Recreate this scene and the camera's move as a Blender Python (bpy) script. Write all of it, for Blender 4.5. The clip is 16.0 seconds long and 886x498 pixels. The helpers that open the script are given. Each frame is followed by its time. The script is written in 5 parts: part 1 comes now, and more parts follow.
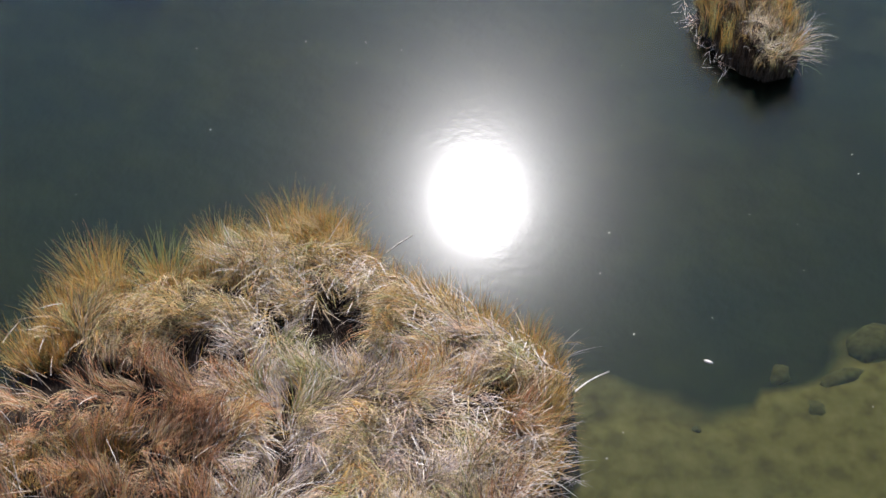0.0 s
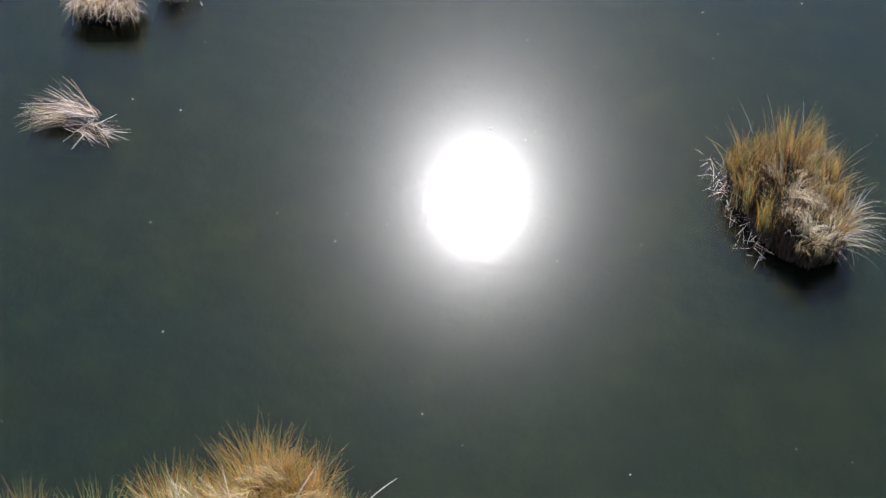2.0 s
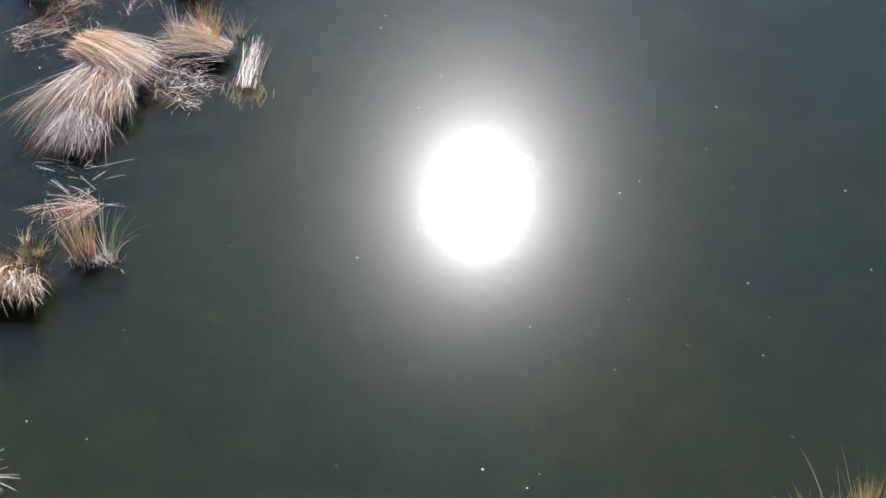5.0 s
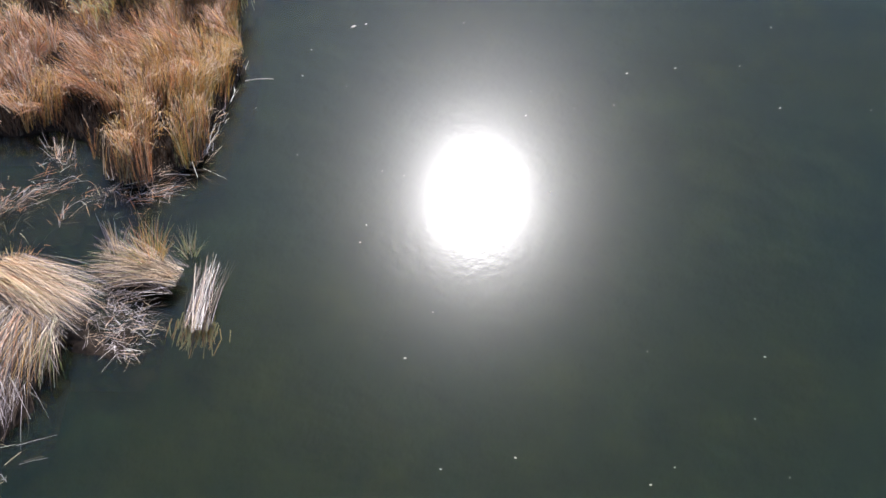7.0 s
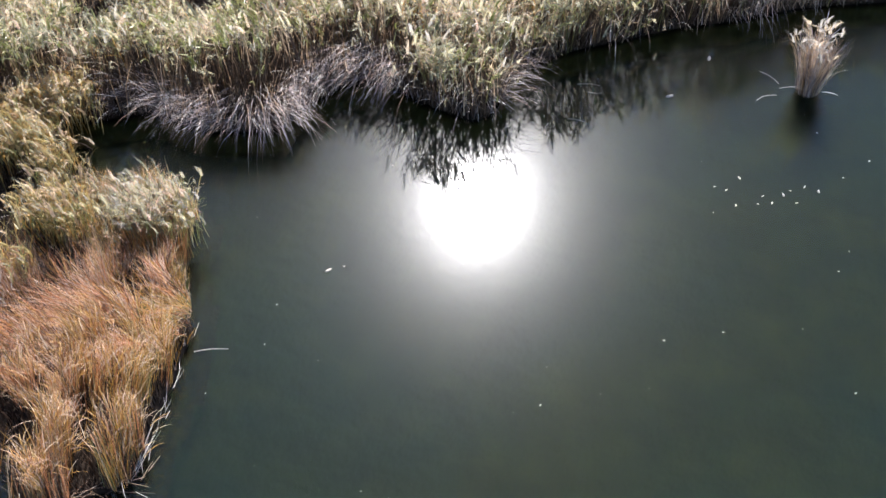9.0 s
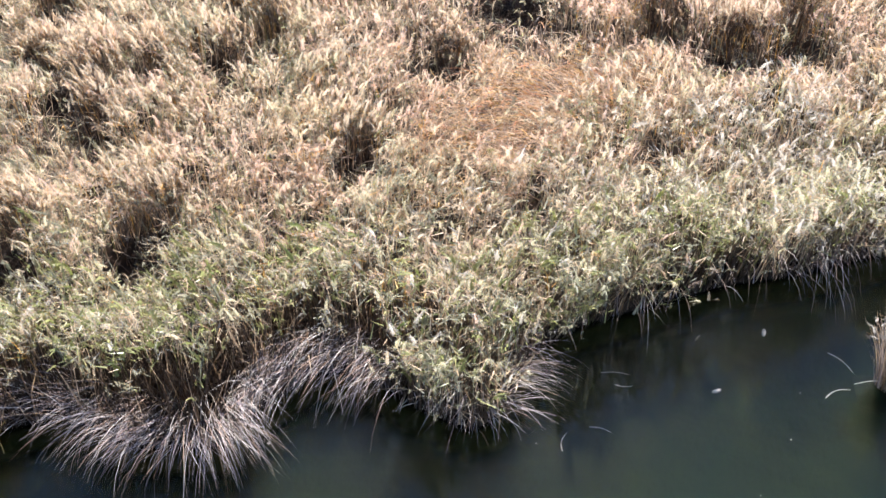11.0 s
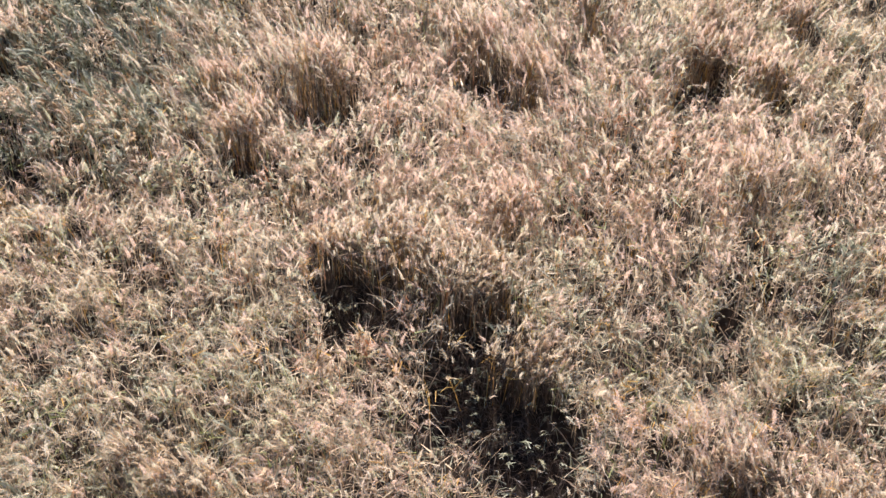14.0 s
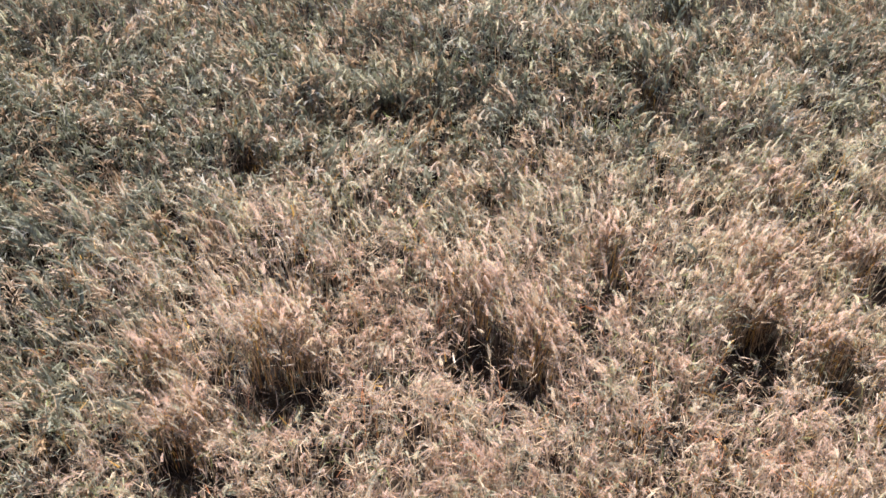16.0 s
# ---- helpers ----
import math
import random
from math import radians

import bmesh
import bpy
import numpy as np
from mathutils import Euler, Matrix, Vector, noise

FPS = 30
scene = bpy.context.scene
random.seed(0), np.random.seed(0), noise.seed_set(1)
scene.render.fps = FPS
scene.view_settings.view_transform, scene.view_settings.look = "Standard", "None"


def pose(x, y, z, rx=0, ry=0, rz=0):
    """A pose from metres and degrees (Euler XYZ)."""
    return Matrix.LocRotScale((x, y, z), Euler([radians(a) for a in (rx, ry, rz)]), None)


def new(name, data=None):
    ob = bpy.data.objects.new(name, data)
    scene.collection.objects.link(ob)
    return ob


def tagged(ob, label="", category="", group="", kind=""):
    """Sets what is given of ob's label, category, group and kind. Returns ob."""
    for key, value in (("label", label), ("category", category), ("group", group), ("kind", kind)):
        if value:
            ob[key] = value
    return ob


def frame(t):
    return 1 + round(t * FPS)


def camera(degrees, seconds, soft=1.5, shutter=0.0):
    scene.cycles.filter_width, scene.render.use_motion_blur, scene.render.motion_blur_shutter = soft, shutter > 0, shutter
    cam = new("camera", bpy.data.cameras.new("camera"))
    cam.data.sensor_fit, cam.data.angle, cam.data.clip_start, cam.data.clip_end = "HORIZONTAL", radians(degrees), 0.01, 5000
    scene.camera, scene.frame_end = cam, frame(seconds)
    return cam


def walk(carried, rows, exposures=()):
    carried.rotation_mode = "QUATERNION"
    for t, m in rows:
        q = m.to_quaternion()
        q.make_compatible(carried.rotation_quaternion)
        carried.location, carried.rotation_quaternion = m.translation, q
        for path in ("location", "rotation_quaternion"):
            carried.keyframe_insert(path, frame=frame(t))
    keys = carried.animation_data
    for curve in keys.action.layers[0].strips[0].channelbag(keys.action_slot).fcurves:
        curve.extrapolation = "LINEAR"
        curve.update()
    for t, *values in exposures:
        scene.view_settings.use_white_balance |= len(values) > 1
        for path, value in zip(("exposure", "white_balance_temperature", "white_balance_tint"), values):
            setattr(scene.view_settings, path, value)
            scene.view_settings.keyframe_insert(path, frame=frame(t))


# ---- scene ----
# Camera: a level, straight flight with a fixed downward tilt.
TILT, HEIGHT = 47.49, 14.0
FLIGHT = [
    (0, -0.216, 5.323),
    (0.5, -0.164, 6.506),
    (1, -0.128, 7.629),
    (1.5, -0.092, 8.700),
    (2, -0.088, 9.749),
    (2.5, -0.053, 10.828),
    (3, -0.037, 11.925),
    (3.2, -0.034, 12.380),
    (5.3, 0.234, 17.325),
    (5.5, 0.248, 17.863),
    (6, 0.277, 19.212),
    (6.5, 0.308, 20.602),
    (7, 0.329, 22.025),
    (7.5, 0.347, 23.474),
    (8, 0.372, 24.987),
    (8.5, 0.379, 26.515),
    (8.7, 0.389, 27.155),
    (10.8, 0.529, 33.850),
    (11, 0.545, 34.490),
    (11.5, 0.573, 36.108),
    (12, 0.605, 37.721),
    (12.5, 0.631, 39.344),
    (13, 0.664, 40.987),
    (13.5, 0.709, 42.637),
    (14, 0.742, 44.259),
    (14.5, 0.769, 45.901),
    (15, 0.802, 47.499),
    (15.5, 0.832, 48.909),
    (16, 0.898, 49.858),
]
cam = camera(40.0, 16.0, soft=1.5)
walk(cam, [(t, pose(x, y, HEIGHT, 90 - TILT, 0, 0)) for t, x, y in FLIGHT], exposures=[(t, e, 6150, 15) for t, e in ((0.0, 1.40), (0.6, 1.33), (1.2, 1.44), (2.5, 1.67), (3.2, 1.79), (5.5, 1.71), (6.5, 1.59), (7.5, 1.62), (8.7, 1.77), (10.8, 1.91), (11.5, 1.93), (12.5, 1.76), (14.0, 1.61), (16.0, 1.55))])

# ---- world and sun ----
SUN = Vector((0.02816, 0.70407, 0.70957))
world = bpy.data.worlds.new("sky")
scene.world = world
world.use_nodes = True
wn = world.node_tree
sky = wn.nodes.new("ShaderNodeTexSky")
sky.sky_type = "NISHITA"
sky.sun_disc = False
sky.sun_elevation = math.asin(SUN.z)
sky.sun_rotation = math.atan2(SUN.x, SUN.y)
sky.air_density, sky.dust_density, sky.ozone_density = 1.0, 0.15, 2.5
wn.nodes["Background"].inputs["Strength"].default_value = 0.081
wn.links.new(sky.outputs[0], wn.nodes["Background"].inputs["Color"])
sun_data = bpy.data.lights.new("sun", "SUN")
sun_data.energy, sun_data.angle, sun_data.color = 5.0, radians(0.53), (1.0, 0.96, 0.90)
sun = new("sun", sun_data)
sun.rotation_euler = (-SUN).to_track_quat("-Z", "Y").to_euler()


# ---- materials ----
def nodes_of(name):
    m = bpy.data.materials.new(name)
    m.use_nodes = True
    nt = m.node_tree
    nt.nodes.clear()
    return m, nt, nt.nodes, nt.links


def ramp(nt, colours, stops=None):
    r = nt.nodes.new("ShaderNodeValToRGB")
    e = r.color_ramp.elements
    n = len(colours)
    while len(e) < n:
        e.new(0.5)
    for i, c in enumerate(colours):
        e[i].position = stops[i] if stops else i / max(1, n - 1)
        e[i].color = (*c, 1)
    return r


def noise_node(nt, scale, detail=3.0, rough=0.55, vector=None):
    n = nt.nodes.new("ShaderNodeTexNoise")
    n.inputs["Scale"].default_value = scale
    n.inputs["Detail"].default_value = detail
    n.inputs["Roughness"].default_value = rough
    if vector is not None:
        nt.links.new(vector, n.inputs["Vector"])
    return n


def mix_rgb(nt, fac, a, b, blend="MIX"):
    m = nt.nodes.new("ShaderNodeMix")
    m.data_type, m.blend_type = "RGBA", blend
    for sock, v in ((m.inputs[0], fac), (m.inputs[6], a), (m.inputs[7], b)):
        if hasattr(v, "is_linked"):
            nt.links.new(v, sock)
        else:
            sock.default_value = v
    return m.outputs[2]


def blade_material(name, colours, patch, through_light=0.32, gloss=0.4, shine=0.4, mottle=1.0, airy=0.0):
    """Dry or green blades: a colour for each blade, drifting in patches from place to place, lit from behind too. airy: how much light slips between the fine hairs of a plume."""
    m, nt, N, L = nodes_of(name)
    geo = N.new("ShaderNodeNewGeometry")
    each = ramp(nt, colours)
    L.new(geo.outputs["Random Per Island"], each.inputs[0])
    wide = noise_node(nt, 0.9, 3.0, 0.6, geo.outputs["Position"])
    spread = ramp(nt, [(0, 0, 0), (1, 1, 1)], [0.42, 0.68])
    L.new(wide.outputs["Fac"], spread.inputs[0])
    col = mix_rgb(nt, spread.outputs[0], each.outputs[0], (*patch, 1))
    again = mix_rgb(nt, 0.5, each.outputs[0], col)
    fine = noise_node(nt, 35.0, 2.0, 0.6, geo.outputs["Position"])
    mott = ramp(nt, [(1 - 0.38 * mottle, 1 - 0.42 * mottle, 1 - 0.45 * mottle), (1 + 0.12 * mottle, 1 + 0.1 * mottle, 1 + 0.06 * mottle)], [0.3, 0.7])
    L.new(fine.outputs["Fac"], mott.inputs[0])
    done = mix_rgb(nt, 1.0, again, mott.outputs[0], "MULTIPLY")
    bsdf = N.new("ShaderNodeBsdfPrincipled")
    bsdf.inputs["Roughness"].default_value = shine
    bsdf.inputs["Specular IOR Level"].default_value = gloss
    L.new(done, bsdf.inputs["Base Color"])
    tr = N.new("ShaderNodeBsdfTranslucent")
    L.new(done, tr.inputs["Color"])
    mx = N.new("ShaderNodeMixShader")
    mx.inputs[0].default_value = through_light
    L.new(bsdf.outputs[0], mx.inputs[1])
    L.new(tr.outputs[0], mx.inputs[2])
    surface = mx
    if airy:
        surface = N.new("ShaderNodeMixShader")
        surface.inputs[0].default_value = airy
        L.new(mx.outputs[0], surface.inputs[1])
        L.new(N.new("ShaderNodeBsdfTransparent").outputs[0], surface.inputs[2])
    out = N.new("ShaderNodeOutputMaterial")
    L.new(surface.outputs[0], out.inputs["Surface"])
    return m


STRAW = blade_material("straw_blades", [(0.42, 0.30, 0.19), (0.62, 0.47, 0.32), (0.74, 0.60, 0.45), (0.54, 0.40, 0.25)], (0.54, 0.42, 0.26), 0.42, 0.2, 0.5)
OCHRE = blade_material("ochre_blades", [(0.40, 0.20, 0.045), (0.63, 0.36, 0.09), (0.53, 0.30, 0.07), (0.69, 0.46, 0.17)], (0.52, 0.33, 0.08), 0.45, 0.4, 0.38)
RUST = blade_material("rust_blades", [(0.32, 0.115, 0.045), (0.66, 0.29, 0.135), (0.50, 0.195, 0.08), (0.74, 0.43, 0.25)], (0.53, 0.25, 0.11), 0.42, 0.4, 0.38)
GREEN = blade_material("green_blades", [(0.125, 0.163, 0.0375), (0.25, 0.275, 0.0875), (0.375, 0.362, 0.163), (0.188, 0.213, 0.075)], (0.275, 0.275, 0.112))
SAGE = blade_material("sage_blades", [(0.14, 0.15, 0.09), (0.26, 0.26, 0.18), (0.38, 0.37, 0.28), (0.19, 0.19, 0.12)], (0.22, 0.22, 0.15), 0.32, 0.2, 0.5)
GREY = blade_material("weathered_blades", [(0.18, 0.145, 0.155), (0.36, 0.31, 0.325), (0.54, 0.48, 0.495), (0.24, 0.195, 0.205)], (0.26, 0.215, 0.225), 0.22, 0.25, 0.5)
WHITE = blade_material("bleached_stems", [(0.40, 0.35, 0.30), (0.62, 0.57, 0.52), (0.72, 0.68, 0.63), (0.52, 0.46, 0.40)], (0.52, 0.46, 0.40), 0.25)
PLUME = blade_material("pale_plumes", [(0.59, 0.48, 0.34), (0.65, 0.54, 0.39), (0.69, 0.59, 0.45), (0.61, 0.50, 0.35)], (0.65, 0.51, 0.35), 0.6, 0.04, 0.8, 0.3, 0.62)
ROSE = blade_material("rosy_plumes", [(0.62, 0.43, 0.32), (0.68, 0.49, 0.38), (0.72, 0.55, 0.44), (0.64, 0.44, 0.33)], (0.68, 0.47, 0.34), 0.6, 0.04, 0.8, 0.3, 0.62)
CREAM = blade_material("cream_green_plumes", [(0.52, 0.48, 0.30), (0.58, 0.53, 0.36), (0.63, 0.58, 0.43), (0.54, 0.49, 0.31)], (0.56, 0.51, 0.31), 0.6, 0.04, 0.8, 0.3, 0.62)
SILVER = blade_material("silvery_plumes", [(0.58, 0.53, 0.45), (0.64, 0.59, 0.51), (0.69, 0.64, 0.56), (0.58, 0.53, 0.44)], (0.62, 0.57, 0.47), 0.6, 0.04, 0.8, 0.3, 0.62)
# Near-black stems: rotten ones in the litter, elsewhere shade put into colour.
SHADE_ROT = blade_material("rotten_and_shaded_stems", [(0.025, 0.017, 0.012), (0.07, 0.045, 0.03), (0.11, 0.075, 0.05), (0.045, 0.03, 0.02)], (0.06, 0.035, 0.025), 0.1, 0.3)
HAY = blade_material("brown_hay", [(0.23, 0.14, 0.085), (0.47, 0.33, 0.20), (0.64, 0.50, 0.36), (0.35, 0.22, 0.125)], (0.47, 0.31, 0.16), 0.32, 0.3, 0.42)
KHAKI = blade_material("khaki_blades", [(0.28, 0.21, 0.075), (0.50, 0.40, 0.17), (0.64, 0.54, 0.30), (0.40, 0.31, 0.11)], (0.46, 0.36, 0.14), 0.42, 0.3, 0.4)
BLUSH = blade_material("blushing_straw", [(0.50, 0.33, 0.24), (0.66, 0.47, 0.36), (0.72, 0.55, 0.44), (0.60, 0.41, 0.30)], (0.62, 0.43, 0.31), 0.45, 0.15, 0.5)
BLADES = [STRAW, OCHRE, RUST, GREEN, SAGE, GREY, WHITE, PLUME, ROSE, CREAM, HAY, SHADE_ROT, SILVER, KHAKI, BLUSH]
(M_STRAW, M_OCHRE, M_RUST, M_GREEN, M_SAGE, M_GREY, M_WHITE, M_PLUME, M_ROSE, M_CREAM, M_HAY, M_SHADE_ROT, M_SILVER, M_KHAKI, M_BLUSH) = range(15)


def soil_material(name, dark, light, scale=6.0, rough=0.9, bump=0.6):
    m, nt, N, L = nodes_of(name)
    geo = N.new("ShaderNodeNewGeometry")
    n1 = noise_node(nt, scale, 6.0, 0.65, geo.outputs["Position"])
    c = ramp(nt, [dark, light], [0.35, 0.7])
    L.new(n1.outputs["Fac"], c.inputs[0])
    b = N.new("ShaderNodeBump")
    b.inputs["Strength"].default_value = bump
    b.inputs["Distance"].default_value = 0.05
    L.new(n1.outputs["Fac"], b.inputs["Height"])
    s = N.new("ShaderNodeBsdfPrincipled")
    s.inputs["Roughness"].default_value = rough
    s.inputs["Specular IOR Level"].default_value = 0.12
    L.new(c.outputs[0], s.inputs["Base Color"])
    L.new(b.outputs[0], s.inputs["Normal"])
    out = N.new("ShaderNodeOutputMaterial")
    L.new(s.outputs[0], out.inputs["Surface"])
    return m


PEAT = soil_material("wet_peat", (0.006, 0.004, 0.003), (0.026, 0.017, 0.011))
STONE = soil_material("algae_covered_stone", (0.07, 0.062, 0.028), (0.16, 0.135, 0.06), 9.0)


def bed_material():
    """Lake floor and bank: sand in the shallows, dark green silt further down with the light lost in deeper water put
    into its colour, peat above the water.
    """
    m, nt, N, L = nodes_of("lake_floor")
    geo = N.new("ShaderNodeNewGeometry")
    n1 = noise_node(nt, 1.1, 5.0, 0.6, geo.outputs["Position"])
    n2 = noise_node(nt, 3.2, 4.0, 0.55, geo.outputs["Position"])
    sand = ramp(nt, [(0.11, 0.085, 0.03), (0.20, 0.16, 0.06), (0.27, 0.22, 0.10)], [0.3, 0.5, 0.72])
    L.new(n2.outputs["Fac"], sand.inputs[0])
    silt = ramp(nt, [(0.010, 0.014, 0.009), (0.015, 0.019, 0.010), (0.026, 0.028, 0.009)], [0.35, 0.52, 0.7])
    L.new(n1.outputs["Fac"], silt.inputs[0])
    sep = N.new("ShaderNodeSeparateXYZ")
    L.new(geo.outputs["Position"], sep.inputs[0])
    mr = N.new("ShaderNodeMapRange")
    mr.inputs["From Min"].default_value, mr.inputs["From Max"].default_value = -0.45, -0.34
    L.new(sep.outputs["Z"], mr.inputs["Value"])
    # Deeper floor is darker: the water's depth tint is painted here.
    wet = mix_rgb(nt, mr.outputs[0], silt.outputs[0], sand.outputs[0])
    peat = ramp(nt, [(0.006, 0.004, 0.003), (0.026, 0.017, 0.011)], [0.35, 0.7])
    L.new(n2.outputs["Fac"], peat.inputs[0])
    mr2 = N.new("ShaderNodeMapRange")
    mr2.inputs["From Min"].default_value, mr2.inputs["From Max"].default_value = -0.12, -0.02
    L.new(sep.outputs["Z"], mr2.inputs["Value"])
    col = mix_rgb(nt, mr2.outputs[0], wet, peat.outputs[0])
    b = N.new("ShaderNodeBump")
    b.inputs["Strength"].default_value = 0.5
    b.inputs["Distance"].default_value = 0.04
    L.new(n2.outputs["Fac"], b.inputs["Height"])
    s = N.new("ShaderNodeBsdfPrincipled")
    s.inputs["Roughness"].default_value = 0.95
    s.inputs["Specular IOR Level"].default_value = 0.12
    L.new(col, s.inputs["Base Color"])
    L.new(b.outputs[0], s.inputs["Normal"])
    out = N.new("ShaderNodeOutputMaterial")
    L.new(s.outputs[0], out.inputs["Surface"])
    return m


def water_material():
    """Murky lake water: part of the light goes through to the floor, part is scattered back by the green water, and the skin mirrors sun and sky."""
    m, nt, N, L = nodes_of("lake_water")
    geo = N.new("ShaderNodeNewGeometry")
    rip = noise_node(nt, 5.5, 3.0, 0.5, geo.outputs["Position"])
    calm = noise_node(nt, 0.45, 2.0, 0.5, geo.outputs["Position"])
    amount = ramp(nt, [(0, 0, 0), (1, 1, 1)], [0.45, 0.7])
    L.new(calm.outputs["Fac"], amount.inputs[0])
    prod = N.new("ShaderNodeMath")
    prod.operation = "MULTIPLY"
    L.new(rip.outputs["Fac"], prod.inputs[0])
    L.new(amount.outputs[0], prod.inputs[1])
    bump = N.new("ShaderNodeBump")
    bump.inputs["Strength"].default_value = 0.05
    bump.inputs["Distance"].default_value = 0.02
    L.new(prod.outputs[0], bump.inputs["Height"])
    murk_n = noise_node(nt, 0.22, 3.0, 0.5, geo.outputs["Position"])
    murk = ramp(nt, [(0.0084, 0.0150, 0.0086), (0.0130, 0.0164, 0.0050)], [0.3, 0.6])
    L.new(murk_n.outputs["Fac"], murk.inputs[0])
    dif = N.new("ShaderNodeSubsurfaceScattering")
    dif.falloff = "BURLEY"
    dif.inputs["Scale"].default_value = 1.0
    dif.inputs["Radius"].default_value = (0.12, 0.17, 0.21)
    L.new(murk.outputs[0], dif.inputs["Color"])
    tra = N.new("ShaderNodeBsdfTransparent")
    tra.inputs["Color"].default_value = (0.70, 0.75, 0.56, 1)
    body = N.new("ShaderNodeMixShader")
    body.inputs[0].default_value = 0.6
    L.new(dif.outputs[0], body.inputs[1])
    L.new(tra.outputs[0], body.inputs[2])
    sharp = N.new("ShaderNodeBsdfGlossy")
    sharp.inputs["Roughness"].default_value = 0.044
    soft = N.new("ShaderNodeBsdfGlossy")
    soft.inputs["Roughness"].default_value = 0.215
    wind = N.new("ShaderNodeCombineXYZ")
    wind.inputs["Y"].default_value = 1.0
    for g in (sharp, soft):
        g.inputs["Anisotropy"].default_value = 0.09
        L.new(wind.outputs[0], g.inputs["Tangent"])
        L.new(bump.outputs[0], g.inputs["Normal"])
    skin = N.new("ShaderNodeMixShader")
    skin.inputs[0].default_value = 0.06
    L.new(sharp.outputs[0], skin.inputs[1])
    L.new(soft.outputs[0], skin.inputs[2])
    fr = N.new("ShaderNodeFresnel")
    fr.inputs["IOR"].default_value = 1.385
    mx = N.new("ShaderNodeMixShader")
    L.new(fr.outputs[0], mx.inputs[0])
    L.new(body.outputs[0], mx.inputs[1])
    L.new(skin.outputs[0], mx.inputs[2])
    out = N.new("ShaderNodeOutputMaterial")
    L.new(mx.outputs[0], out.inputs["Surface"])
    return m


BED, WATER = bed_material(), water_material()


# ---- tools for building ----
rng = np.random.default_rng(7)


def hash2(i, j, seed):
    v = np.sin(i * 127.1 + j * 311.7 + seed * 74.7) * 43758.5453
    return v - np.floor(v)


def field(x, y, size, seed=0):
    """Smooth noise from 0 to 1 over the plan, with features of that size in metres."""
    x, y = np.asarray(x, float) / size, np.asarray(y, float) / size
    i, j = np.floor(x), np.floor(y)
    u, v = x - i, y - j
    u, v = u * u * (3 - 2 * u), v * v * (3 - 2 * v)
    a, b = hash2(i, j, seed), hash2(i + 1, j, seed)
    c, d = hash2(i, j + 1, seed), hash2(i + 1, j + 1, seed)
    return (a * (1 - u) + b * u) * (1 - v) + (c * (1 - u) + d * u) * v


def inside(poly, x, y):
    p = np.array(poly)
    hit = np.zeros(np.shape(x), bool)
    for (x0, y0), (x1, y1) in zip(p, np.roll(p, -1, 0)):
        cross = (y0 > y) != (y1 > y)
        hit ^= cross & (x < (x1 - x0) * (y - y0) / (y1 - y0 + 1e-12) + x0)
    return hit


def rim(poly, x, y):
    """Distance to the outline, positive inside."""
    p = np.array(poly)
    best = np.full(np.shape(x), 1e9)
    for (x0, y0), (x1, y1) in zip(p, np.roll(p, -1, 0)):
        dx, dy = x1 - x0, y1 - y0
        t = np.clip(((x - x0) * dx + (y - y0) * dy) / (dx * dx + dy * dy), 0, 1)
        best = np.minimum(best, np.hypot(x - x0 - t * dx, y - y0 - t * dy))
    return np.where(inside(poly, x, y), best, -best)


def scatter(poly, per_m2):
    p = np.array(poly)
    lo, hi = p.min(0), p.max(0)
    n = int(per_m2 * (hi[0] - lo[0]) * (hi[1] - lo[1]))
    x, y = rng.uniform(lo[0], hi[0], n), rng.uniform(lo[1], hi[1], n)
    keep = inside(poly, x, y)
    return x[keep], y[keep]


def oval(cx, cy, rx, ry, n=18, turn=0.0):
    a = np.linspace(0, 2 * np.pi, n, endpoint=False)
    c, s = math.cos(turn), math.sin(turn)
    return [(cx + rx * math.cos(k) * c - ry * math.sin(k) * s, cy + rx * math.cos(k) * s + ry * math.sin(k) * c) for k in a]


